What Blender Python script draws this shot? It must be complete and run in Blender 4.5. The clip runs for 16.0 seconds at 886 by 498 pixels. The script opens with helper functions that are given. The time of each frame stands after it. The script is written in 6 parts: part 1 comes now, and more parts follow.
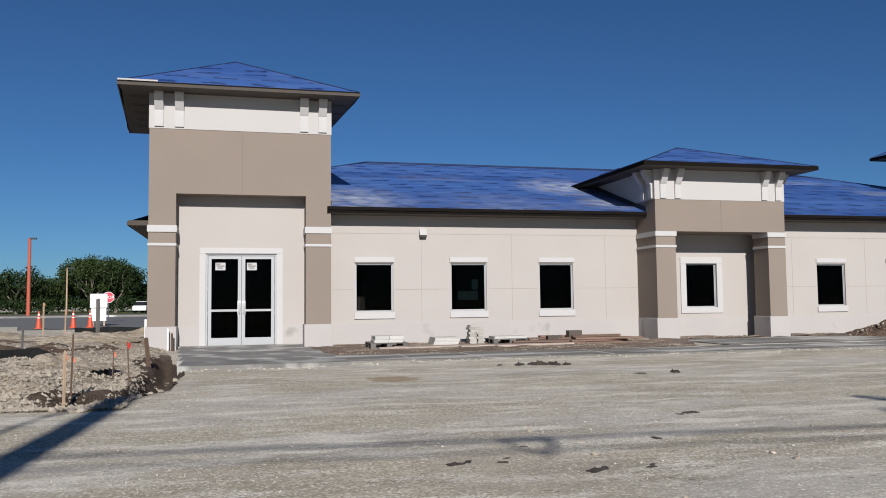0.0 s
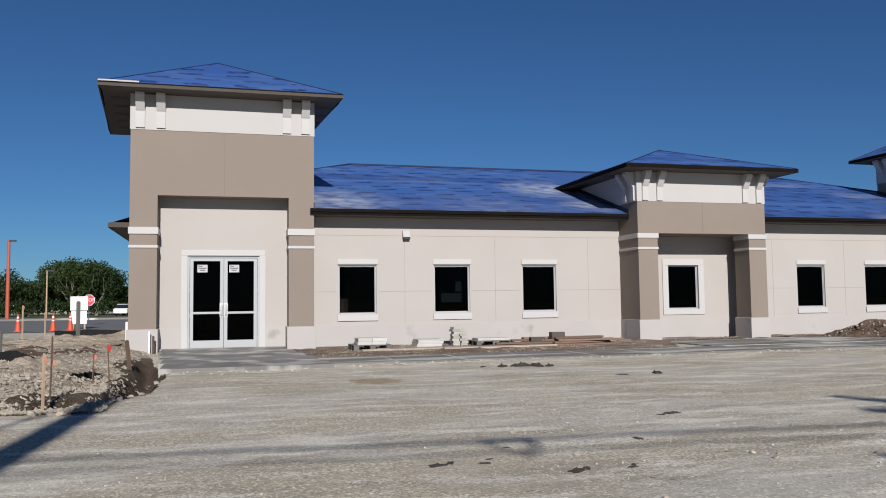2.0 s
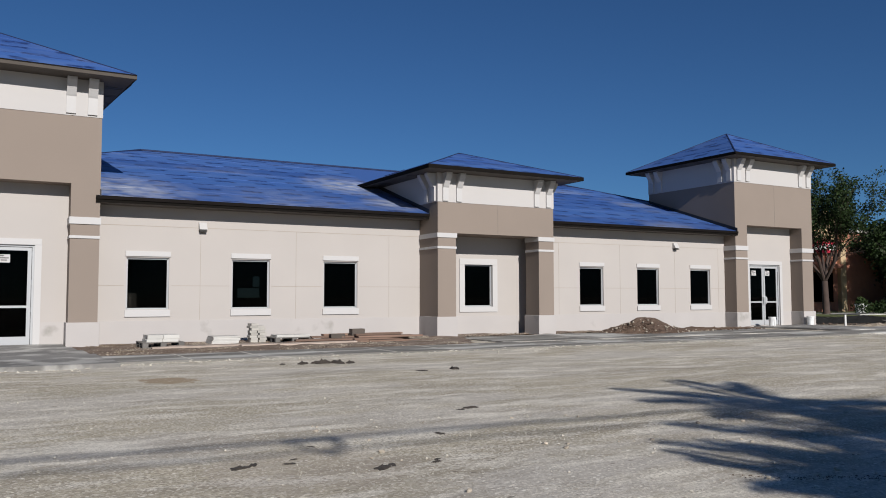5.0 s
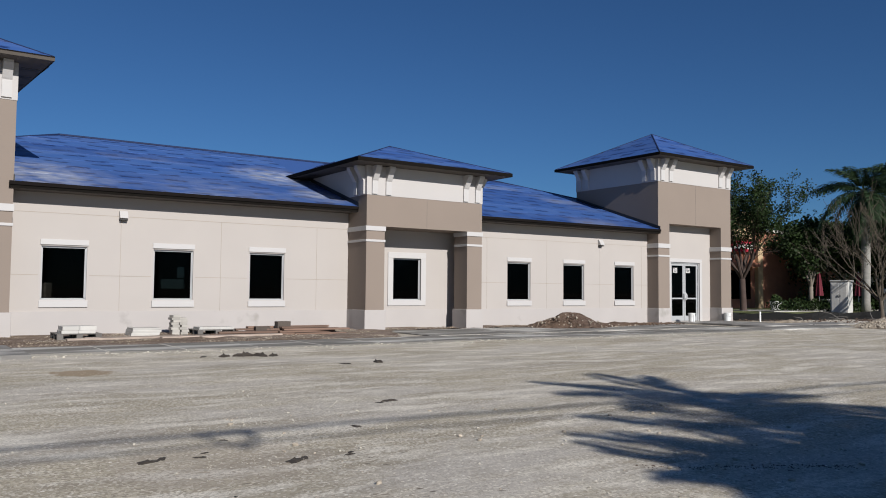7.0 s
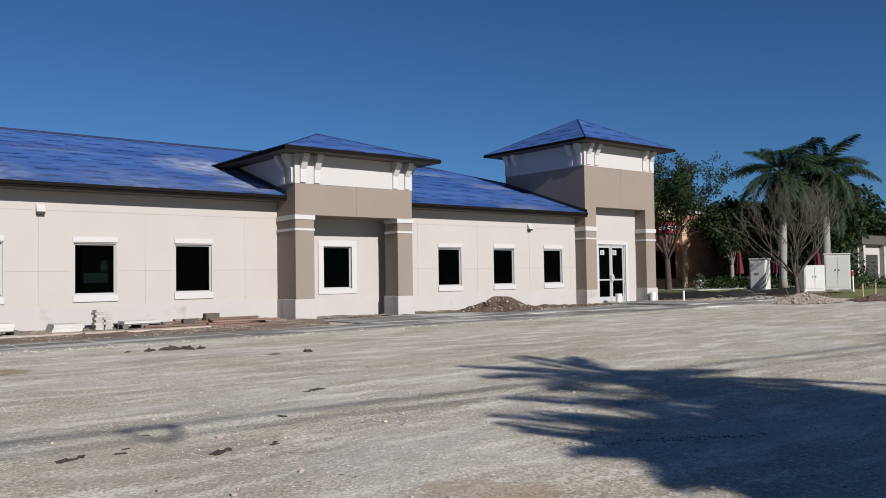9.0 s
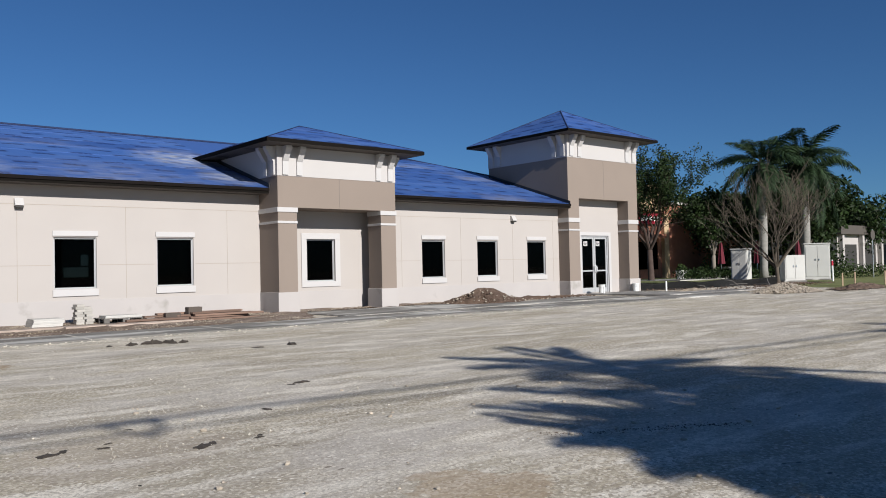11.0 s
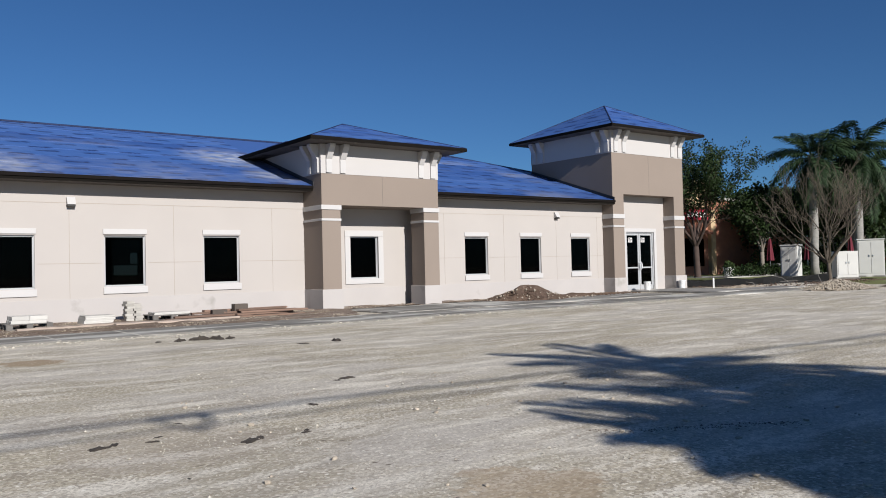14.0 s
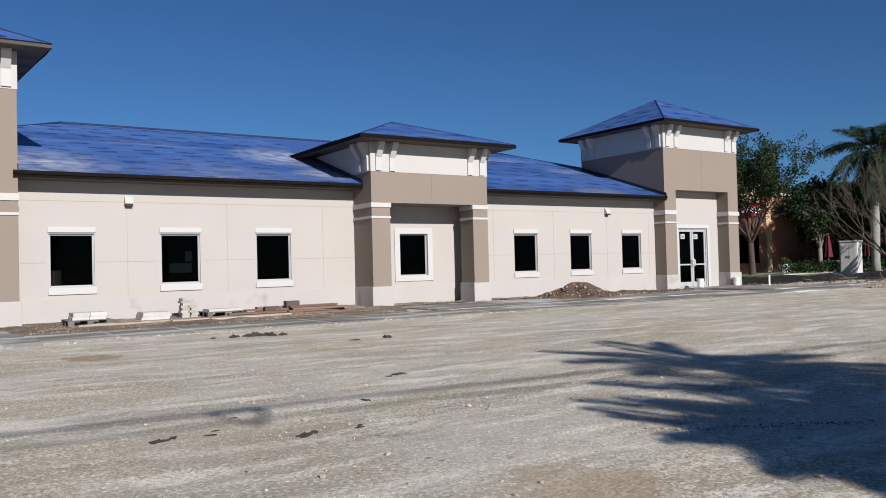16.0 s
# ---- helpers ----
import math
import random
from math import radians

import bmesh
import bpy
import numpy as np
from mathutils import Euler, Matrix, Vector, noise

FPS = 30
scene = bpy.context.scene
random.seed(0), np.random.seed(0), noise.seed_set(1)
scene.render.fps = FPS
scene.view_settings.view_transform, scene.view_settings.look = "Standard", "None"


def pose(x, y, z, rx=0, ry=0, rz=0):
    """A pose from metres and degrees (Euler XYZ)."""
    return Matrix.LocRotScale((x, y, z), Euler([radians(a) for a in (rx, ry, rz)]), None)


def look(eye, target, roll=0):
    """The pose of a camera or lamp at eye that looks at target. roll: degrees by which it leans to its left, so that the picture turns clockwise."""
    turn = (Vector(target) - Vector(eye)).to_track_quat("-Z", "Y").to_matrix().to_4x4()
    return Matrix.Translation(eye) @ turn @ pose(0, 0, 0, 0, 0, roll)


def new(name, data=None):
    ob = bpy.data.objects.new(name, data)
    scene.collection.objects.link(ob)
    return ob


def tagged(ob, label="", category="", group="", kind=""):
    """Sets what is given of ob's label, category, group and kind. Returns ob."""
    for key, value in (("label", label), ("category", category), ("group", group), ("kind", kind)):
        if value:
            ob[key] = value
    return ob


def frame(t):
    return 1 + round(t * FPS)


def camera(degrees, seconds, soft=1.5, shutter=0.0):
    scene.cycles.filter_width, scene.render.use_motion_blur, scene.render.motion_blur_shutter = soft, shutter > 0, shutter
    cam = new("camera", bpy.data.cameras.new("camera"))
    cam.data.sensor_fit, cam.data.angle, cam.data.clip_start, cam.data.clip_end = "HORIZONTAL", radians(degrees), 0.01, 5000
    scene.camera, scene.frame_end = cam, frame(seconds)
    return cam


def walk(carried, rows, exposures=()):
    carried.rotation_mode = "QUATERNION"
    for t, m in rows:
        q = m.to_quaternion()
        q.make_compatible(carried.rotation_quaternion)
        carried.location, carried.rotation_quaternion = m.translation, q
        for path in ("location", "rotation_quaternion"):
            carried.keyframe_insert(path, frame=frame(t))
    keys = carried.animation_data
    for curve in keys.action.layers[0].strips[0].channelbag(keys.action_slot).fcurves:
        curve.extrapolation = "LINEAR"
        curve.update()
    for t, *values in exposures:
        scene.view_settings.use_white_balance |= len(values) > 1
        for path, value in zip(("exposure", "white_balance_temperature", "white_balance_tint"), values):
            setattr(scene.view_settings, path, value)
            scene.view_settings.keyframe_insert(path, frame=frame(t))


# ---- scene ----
PATH = [
    (0, (1.129, -23.243, 1.259), (1.615, -21.307, 1.387), -0.6),
    (0.5, (1.13, -23.242, 1.257), (1.622, -21.308, 1.385), -0.6),
    (1, (1.137, -23.236, 1.254), (1.635, -21.304, 1.386), -0.7),
    (1.5, (1.138, -23.247, 1.255), (1.648, -21.317, 1.386), -0.7),
    (2, (1.139, -23.249, 1.251), (1.664, -21.324, 1.384), -0.7),
    (2.5, (1.133, -23.264, 1.257), (1.684, -21.346, 1.39), -0.7),
    (3, (1.112, -23.264, 1.263), (1.742, -21.37, 1.394), -0.7),
    (3.5, (1.08, -23.244, 1.266), (1.798, -21.382, 1.396), -0.7),
    (4, (1.066, -23.203, 1.261), (1.869, -21.375, 1.386), -0.6),
    (4.5, (1.061, -23.175, 1.266), (1.974, -21.4, 1.392), -0.4),
    (5, (1.059, -23.193, 1.267), (2.043, -21.456, 1.387), -0.1),
    (7.5, (1.179, -23.324, 1.266), (2.333, -21.694, 1.361), 0.2),
    (8, (1.194, -23.371, 1.26), (2.381, -21.763, 1.341), -0.3),
    (8.5, (1.192, -23.394, 1.273), (2.419, -21.817, 1.346), -0.6),
    (9, (1.183, -23.429, 1.279), (2.442, -21.877, 1.349), -0.9),
    (9.5, (1.19, -23.414, 1.275), (2.465, -21.875, 1.34), -1.2),
    (10, (1.194, -23.4, 1.267), (2.484, -21.873, 1.322), -1.2),
    (12.5, (1.191, -23.383, 1.264), (2.473, -21.848, 1.305), -1.6),
    (13, (1.199, -23.361, 1.255), (2.462, -21.811, 1.296), -1.5),
    (13.5, (1.202, -23.34, 1.253), (2.441, -21.77, 1.295), -1.5),
    (14, (1.211, -23.317, 1.242), (2.421, -21.725, 1.289), -1.4),
    (14.5, (1.203, -23.317, 1.243), (2.389, -21.707, 1.293), -1.4),
    (15, (1.203, -23.325, 1.241), (2.36, -21.694, 1.289), -1.4),
    (15.5, (1.203, -23.302, 1.232), (2.333, -21.653, 1.278), -1.6),
    (16, (1.197, -23.288, 1.231), (2.309, -21.626, 1.275), -1.5),
]
cam = camera(57.7, 16.0, soft=1.0)
walk(cam, [(t, look(eye, target, roll)) for t, eye, target, roll in PATH],
     exposures=((0, 0.12), (4, 0.06), (5.2, 0.06), (7.3, 0.1), (8, 0.09), (8.5, 0.08), (9.0, 0.24), (10.2, 0.27), (12.5, 0.33), (16, 0.3)))

# ---- light ----
SUN_EL, SUN_AZ = radians(25.5), radians(3.6)
world = bpy.data.worlds.new("sky")
scene.world = world
world.use_nodes = True
wn = world.node_tree
sky = wn.nodes.new("ShaderNodeTexSky")
sky.sky_type, sky.sun_disc = "NISHITA", False
sky.sun_elevation, sky.sun_rotation = SUN_EL, math.pi + SUN_AZ
sky.air_density, sky.dust_density, sky.ozone_density = 0.8, 0.15, 3.0
tint = wn.nodes.new("ShaderNodeMix")
tint.data_type, tint.blend_type = "RGBA", "MULTIPLY"
tint.inputs[0].default_value, tint.inputs[7].default_value = 1.0, (0.35, 0.596, 0.85, 1)
wn.links.new(sky.outputs[0], tint.inputs[6])
wn.links.new(tint.outputs[2], wn.nodes["Background"].inputs[0])
wn.nodes["Background"].inputs[1].default_value = 0.0635
sun = new("sun", bpy.data.lights.new("sun", "SUN"))
sun.data.energy, sun.data.angle, sun.data.color = 5.0, radians(0.45), (1.0, 0.97, 0.935)
way = Vector((math.sin(SUN_AZ) * math.cos(SUN_EL), math.cos(SUN_AZ) * math.cos(SUN_EL), -math.sin(SUN_EL)))
sun.matrix_world = look((-20, -60, 40), Vector((-20, -60, 40)) + way)


# ---- materials ----
def material(name, color, rough=0.8, metal=0.0, scale=4.0, spread=0.12, fine=60.0, bump=0.15, dist=0.01, stain=None, stain_scale=0.6, stain_at=0.6, spec=0.5, stretch=(1, 1, 1), rand=0.0):
    """A surface with broad and fine variation, fine relief and, if asked, stains of a second colour."""
    m = bpy.data.materials.new(name)
    m.use_nodes = True
    t = m.node_tree
    n, l = t.nodes, t.links
    b = n["Principled BSDF"]
    mp = n.new("ShaderNodeMapping")
    mp.inputs["Scale"].default_value = stretch
    geo = n.new("ShaderNodeNewGeometry")
    l.new(geo.outputs["Position"], mp.inputs["Vector"])

    def noise_at(s, d):
        x = n.new("ShaderNodeTexNoise")
        x.inputs["Scale"].default_value, x.inputs["Detail"].default_value = s, d
        l.new(mp.outputs[0], x.inputs["Vector"])
        return x.outputs["Fac"]

    def mix(fac, a, c):
        x = n.new("ShaderNodeMix")
        x.data_type = "RGBA"
        l.new(fac, x.inputs[0])
        for k, v in ((6, a), (7, c)):
            if isinstance(v, tuple):
                x.inputs[k].default_value = (*v, 1)
            else:
                l.new(v, x.inputs[k])
        return x.outputs[2]

    def ramp(src, lo, hi):
        x = n.new("ShaderNodeMapRange")
        x.inputs[1].default_value, x.inputs[2].default_value = lo, hi
        l.new(src, x.inputs[0])
        return x.outputs[0]

    dark, light = tuple(v * (1 - spread) for v in color), tuple(min(1, v * (1 + spread)) for v in color)
    big, small = noise_at(scale, 4), noise_at(fine, 3)
    col = mix(ramp(big, 0.3, 0.7), dark, light)
    col = mix(ramp(small, 0.35, 0.75), col, mix(small, dark, color))
    if stain:
        col = mix(ramp(noise_at(stain_scale, 5), stain_at, stain_at + 0.12), col, stain)
    if rand:
        oi = n.new("ShaderNodeObjectInfo")
        hsv = n.new("ShaderNodeHueSaturation")
        l.new(ramp(oi.outputs["Random"], 0, 1), hsv.inputs["Value"])
        mr = hsv.inputs["Value"].links[0].from_node
        mr.inputs[3].default_value, mr.inputs[4].default_value = 1 - rand, 1 + rand
        l.new(col, hsv.inputs["Color"])
        col = hsv.outputs[0]
    l.new(col, b.inputs["Base Color"])
    b.inputs["Roughness"].default_value, b.inputs["Metallic"].default_value = rough, metal
    b.inputs["Specular IOR Level"].default_value = spec
    if bump:
        bp = n.new("ShaderNodeBump")
        bp.inputs["Strength"].default_value, bp.inputs["Distance"].default_value = bump, dist
        l.new(small, bp.inputs["Height"])
        l.new(bp.outputs[0], b.inputs["Normal"])
    return m


def plain(name, color, rough=0.5, metal=0.0):
    m = bpy.data.materials.new(name)
    m.use_nodes = True
    b = m.node_tree.nodes["Principled BSDF"]
    b.inputs["Base Color"].default_value, b.inputs["Roughness"].default_value, b.inputs["Metallic"].default_value = (*color, 1), rough, metal
    return m


CREAM = material("cream_stucco", (0.405, 0.3718, 0.3458), 0.9, scale=0.7, spread=0.03, fine=90, bump=0.25, dist=0.004, spec=0.2)
WHITE_STUCCO = material("white_stucco", (0.408, 0.380, 0.363), 0.9, scale=0.9, spread=0.04, fine=90, bump=0.25, dist=0.004, spec=0.2, stain=(0.29, 0.275, 0.25), stain_scale=1.3, stain_at=0.61)
TAUPE = material("taupe_stucco", (0.2305, 0.1879, 0.1565), 0.9, scale=0.6, spread=0.05, fine=90, bump=0.25, dist=0.004, spec=0.2)
WHITE_FRIEZE = material("white_frieze_stucco", (0.445, 0.423, 0.407), 0.9, scale=0.9, spread=0.02, fine=90, bump=0.2, dist=0.004, spec=0.2)
TRIM = material("white_trim", (0.453, 0.438, 0.427), 0.7, scale=2, spread=0.02, fine=80, bump=0.1, dist=0.002)
JOINT = material("joint_bead", (0.334, 0.295, 0.251), 0.9, spread=0.05, bump=0)
TAUPE_JOINT = material("taupe_joint_bead", (0.165, 0.14, 0.122), 0.9, spread=0.05, bump=0)
RIDGE = material("dark_blue_lap_tape", (0.012, 0.022, 0.07), 0.6, scale=3, spread=0.3, fine=40, bump=0.1)
FASCIA = material("bronze_fascia", (0.0096, 0.0078, 0.0072), 0.7, spec=0.04, scale=1.5, spread=0.2, bump=0.05)
DARKBOARD = material("dark_brown_board", (0.0084, 0.0072, 0.006), 0.75, spread=0.1, bump=0.05, spec=0.04)
SUBFASCIA = material("brown_sub_fascia", (0.063, 0.051, 0.040), 0.8, spread=0.1, bump=0.05)
SOFFIT = material("grey_brown_soffit", (0.075, 0.064, 0.055), 0.8, spread=0.06, bump=0.1)
VENT = plain("dark_vent", (0.03, 0.028, 0.026), 0.7)
ALU = plain("white_aluminium", (0.36, 0.365, 0.37), 0.5, 0.0)
STEEL = plain("brushed_steel", (0.6, 0.6, 0.6), 0.3, 1.0)
HANDLE = plain("satin_aluminium", (0.55, 0.55, 0.55), 0.5, 0.3)
FLASH = material("black_flashing", (0.02, 0.02, 0.022), 0.6, spread=0.2)
CONCRETE = material("grey_concrete", (0.177, 0.167, 0.149), 0.9, scale=0.8, spread=0.3, fine=50, bump=0.2, stain=(0.47, 0.455, 0.42), stain_scale=1.0, stain_at=0.5, rand=0.14, stretch=(0.3, 1.4, 1))
APRON = material("dusty_apron_concrete", (0.196, 0.187, 0.173), 0.9, scale=0.8, spread=0.3, fine=50, bump=0.2, stain=(0.4, 0.385, 0.355), stain_scale=1.3, stain_at=0.5, rand=0.12, stretch=(1.0, 0.7, 1))
INSIDE = material("bare_interior", (0.12, 0.12, 0.12), 0.9, spread=0.1)


def tarp_material():
    """Blue synthetic roof underlayment: rows of darker printed marks, dust, pale sheen put into the colour, and
    wrinkles.
    """
    m = bpy.data.materials.new("blue_underlayment")
    m.use_nodes = True
    t = m.node_tree
    n, l = t.nodes, t.links
    b = n["Principled BSDF"]
    uv = n.new("ShaderNodeUVMap")

    def noise_at(scale, detail, sx, sy, off=0.0):
        mp = n.new("ShaderNodeMapping")
        mp.inputs["Scale"].default_value = (sx, sy, 1)
        mp.inputs["Location"].default_value = (off, off * 0.7, 0)
        l.new(uv.outputs[0], mp.inputs[0])
        x = n.new("ShaderNodeTexNoise")
        x.inputs["Scale"].default_value, x.inputs["Detail"].default_value = scale, detail
        l.new(mp.outputs[0], x.inputs["Vector"])
        return x.outputs["Fac"]

    def ramp(src, lo, hi, a=0.0, c=1.0):
        x = n.new("ShaderNodeMapRange")
        for k, v in ((1, lo), (2, hi), (3, a), (4, c)):
            x.inputs[k].default_value = v
        l.new(src, x.inputs[0])
        return x.outputs[0]

    def mix(fac, a, c):
        x = n.new("ShaderNodeMix")
        x.data_type = "RGBA"
        l.new(fac, x.inputs[0])
        for k, v in ((6, a), (7, c)):
            if isinstance(v, tuple):
                x.inputs[k].default_value = (*v, 1)
            else:
                l.new(v, x.inputs[k])
        return x.outputs[2]

    oi = n.new("ShaderNodeObjectInfo")
    base = mix(oi.outputs["Random"], (0.032, 0.082, 0.265), (0.05, 0.12, 0.34))

    def math_of(op, a, c=None):
        x = n.new("ShaderNodeMath")
        x.operation = op
        for k, v in ((0, a), (1, c)):
            if isinstance(v, (int, float)):
                x.inputs[k].default_value = v
            elif v is not None:
                l.new(v, x.inputs[k])
        return x.outputs[0]

    # printed bars in staggered rows
    sep = n.new("ShaderNodeSeparateXYZ")
    l.new(uv.outputs[0], sep.inputs[0])
    wob = math_of("MULTIPLY", math_of("SUBTRACT", noise_at(1.0, 2, 1.3, 1.3, 2.0), 0.5), 0.5)
    v_ = math_of("DIVIDE", math_of("ADD", sep.outputs[1], wob), 0.72)
    shift = math_of("FRACT", math_of("MULTIPLY", math_of("FLOOR", v_), 0.37))
    u_ = math_of("FRACT", math_of("ADD", math_of("DIVIDE", sep.outputs[0], 1.3), shift))
    ends = math_of("MULTIPLY", ramp(u_, 0.03, 0.1), ramp(u_, 0.6, 0.52))
    fv = math_of("FRACT", v_)
    band = math_of("MULTIPLY", ramp(fv, 0.26, 0.34), ramp(fv, 0.66, 0.58))
    frayed = ramp(noise_at(1.0, 4, 7.0, 5.0, 4.0), 0.36, 0.54, 0.3, 0.9)
    marks = math_of("MULTIPLY", math_of("MULTIPLY", ends, band), frayed)
    col = mix(marks, base, (0.008, 0.018, 0.085))
    streak = ramp(noise_at(1.0, 5, 0.5, 1.6, 7.0), 0.45, 0.75, 0.0, 0.22)
    col = mix(streak, col, (0.20, 0.275, 0.45))
    dust = ramp(noise_at(0.22, 6, 1, 1.4, 3.0), 0.62, 0.8, 0.0, 0.35)
    col = mix(dust, col, (0.46, 0.465, 0.47))
    geo = n.new("ShaderNodeNewGeometry")
    # pale patches at set places: roof glare and dust put into the colour
    for place, reach, most in (((12.2, 3.2, 5.2), 2.0, 0.75), ((4.2, 0.3, 4.3), 2.4, 0.65), ((12.6, 0.5, 4.3), 1.2, 0.6), ((9.0, -0.6, 3.95), 3.2, 0.25)):
        dist = n.new("ShaderNodeVectorMath")
        dist.operation = "DISTANCE"
        l.new(geo.outputs["Position"], dist.inputs[0])
        dist.inputs[1].default_value = place
        near = ramp(dist.outputs["Value"], reach, 0.2, 0.0, most)
        grit = ramp(noise_at(2.0, 7, 1.0, 1.3, 5.0), 0.35, 0.62, 0.15, 1.0)
        both = n.new("ShaderNodeMath")
        both.operation = "MULTIPLY"
        l.new(near, both.inputs[0])
        l.new(grit, both.inputs[1])
        col = mix(both.outputs[0], col, (0.5, 0.505, 0.51))
    l.new(col, b.inputs["Base Color"])
    b.inputs["Roughness"].default_value = 0.42
    bp = n.new("ShaderNodeBump")
    bp.inputs["Strength"].default_value, bp.inputs["Distance"].default_value = 0.35, 0.05
    l.new(noise_at(1.0, 3, 1.5, 3.0, 11.0), bp.inputs["Height"])
    l.new(bp.outputs[0], b.inputs["Normal"])
    return m


TARP = tarp_material()


def glass_material(name, tint, clear):
    m = bpy.data.materials.new(name)
    m.use_nodes = True
    t = m.node_tree
    n, l = t.nodes, t.links
    n.remove(n["Principled BSDF"])
    tr, gl, mx, fr = n.new("ShaderNodeBsdfTransparent"), n.new("ShaderNodeBsdfGlossy"), n.new("ShaderNodeMixShader"), n.new("ShaderNodeFresnel")
    tr.inputs[0].default_value = (*[clear * v for v in tint], 1)
    gl.inputs["Roughness"].default_value = 0.0
    fr.inputs[0].default_value = 1.14
    l.new(fr.outputs[0], mx.inputs[0])
    l.new(tr.outputs[0], mx.inputs[1])
    l.new(gl.outputs[0], mx.inputs[2])
    l.new(mx.outputs[0], n["Material Output"].inputs[0])
    return m


GLASS = glass_material("tinted_glass", (0.98, 0.95, 0.9), 0.16)


# ---- mesh helpers ----
def box(bm, x0, x1, y0, y1, z0, z1):
    v = [bm.verts.new((x, y, z)) for x in (x0, x1) for y in (y0, y1) for z in (z0, z1)]
    for q in ((0, 1, 3, 2), (4, 6, 7, 5), (0, 4, 5, 1), (2, 3, 7, 6), (0, 2, 6, 4), (1, 5, 7, 3)):
        bm.faces.new([v[i] for i in q])
    return v


def prism(bm, outline, a, b, place):
    """Extrude a 2D outline between a and b; place(u, v, w) gives the point."""
    lo, hi = [bm.verts.new(place(u, v, a)) for u, v in outline], [bm.verts.new(place(u, v, b)) for u, v in outline]
    bm.faces.new(lo)
    bm.faces.new(hi[::-1])
    k = len(outline)
    for i in range(k):
        bm.faces.new((lo[i], hi[i], hi[(i + 1) % k], lo[(i + 1) % k]))


def tube(bm, points, radii, sides=8, cap=True):
    """A tapered tube along points."""
    rings = []
    for i, p in enumerate(points):
        p = Vector(p)
        d = (Vector(points[min(i + 1, len(points) - 1)]) - Vector(points[max(i - 1, 0)])).normalized()
        a = d.orthogonal().normalized() if abs(d.z) < 0.9 else Vector((1, 0, 0)).cross(d).normalized()
        c = d.cross(a)
        r = radii[i] if isinstance(radii, (list, tuple)) else radii
        rings.append([bm.verts.new(p + r * (math.cos(k * math.tau / sides) * a + math.sin(k * math.tau / sides) * c)) for k in range(sides)])
    for lo, hi in zip(rings, rings[1:]):
        for k in range(sides):
            bm.faces.new((lo[k], lo[(k + 1) % sides], hi[(k + 1) % sides], hi[k]))
    if cap:
        bm.faces.new(rings[0][::-1])
        bm.faces.new(rings[-1])


def mesh_of(name, bm, mat, smooth=False):
    bmesh.ops.recalc_face_normals(bm, faces=bm.faces)
    me = bpy.data.meshes.new(name)
    bm.to_mesh(me)
    bm.free()
    me.materials.append(mat)
    if smooth:
        for p in me.polygons:
            p.use_smooth = True
    return me


def part(name, bm, mat, parent, label="", smooth=False):
    ob = new(name, mesh_of(name, bm, mat, smooth))
    ob.parent = parent
    if label:
        ob["label"] = label
    return ob


def piece(name, me, parent, m=None):
    ob = new(name, me)
    ob.parent = parent
    if m is not None:
        ob.matrix_basis = m
    return ob


def thing(name, label, category, group="", kind="", at=(0, 0, 0)):
    ob = new(name)
    ob.location = at
    ob.empty_display_size = 0.1
    return tagged(ob, label, category, group, kind)


def boxed(name, mat, parent, *dims, label="", bevel=0.0):
    bm = bmesh.new()
    box(bm, *dims)
    if bevel:
        bmesh.ops.bevel(bm, geom=bm.edges[:], offset=bevel, segments=1, affect="EDGES")
    return part(name, bm, mat, parent, label)


def wall_mesh(u0, u1, z0, z1, d0, d1, holes, place):
    """A wall of thickness d0..d1 with rectangular openings through it."""
    bm = bmesh.new()
    us = sorted({u0, u1, *[h[i] for h in holes for i in (0, 1)]})
    zs = sorted({z0, z1, *[h[i] for h in holes for i in (2, 3)]})

    def solid(i, j):
        if not (0 <= i < len(us) - 1 and 0 <= j < len(zs) - 1):
            return False
        u, z = (us[i] + us[i + 1]) / 2, (zs[j] + zs[j + 1]) / 2
        return not any(a < u < b and c < z < d for a, b, c, d in holes)

    seen = {}

    def v(u, d, z):
        key = (round(u, 4), round(d, 4), round(z, 4))
        if key not in seen:
            seen[key] = bm.verts.new(place(u, d, z))
        return seen[key]

    for i in range(len(us) - 1):
        for j in range(len(zs) - 1):
            if not solid(i, j):
                continue
            a, b, c, d = us[i], us[i + 1], zs[j], zs[j + 1]
            bm.faces.new((v(a, d0, c), v(b, d0, c), v(b, d0, d), v(a, d0, d)))
            bm.faces.new((v(a, d1, c), v(a, d1, d), v(b, d1, d), v(b, d1, c)))
            for di, dj, e in ((-1, 0, ((a, c), (a, d))), (1, 0, ((b, c), (b, d))), (0, -1, ((a, c), (b, c))), (0, 1, ((a, d), (b, d)))):
                if not solid(i + di, j + dj):
                    (p, q), (r, s) = e
                    bm.faces.new((v(p, d0, q), v(r, d0, s), v(r, d1, s), v(p, d1, q)))
    return bm


def front(u, d, z):
    return (u, d, z)


def side(u, d, z):
    return (d, u, z)


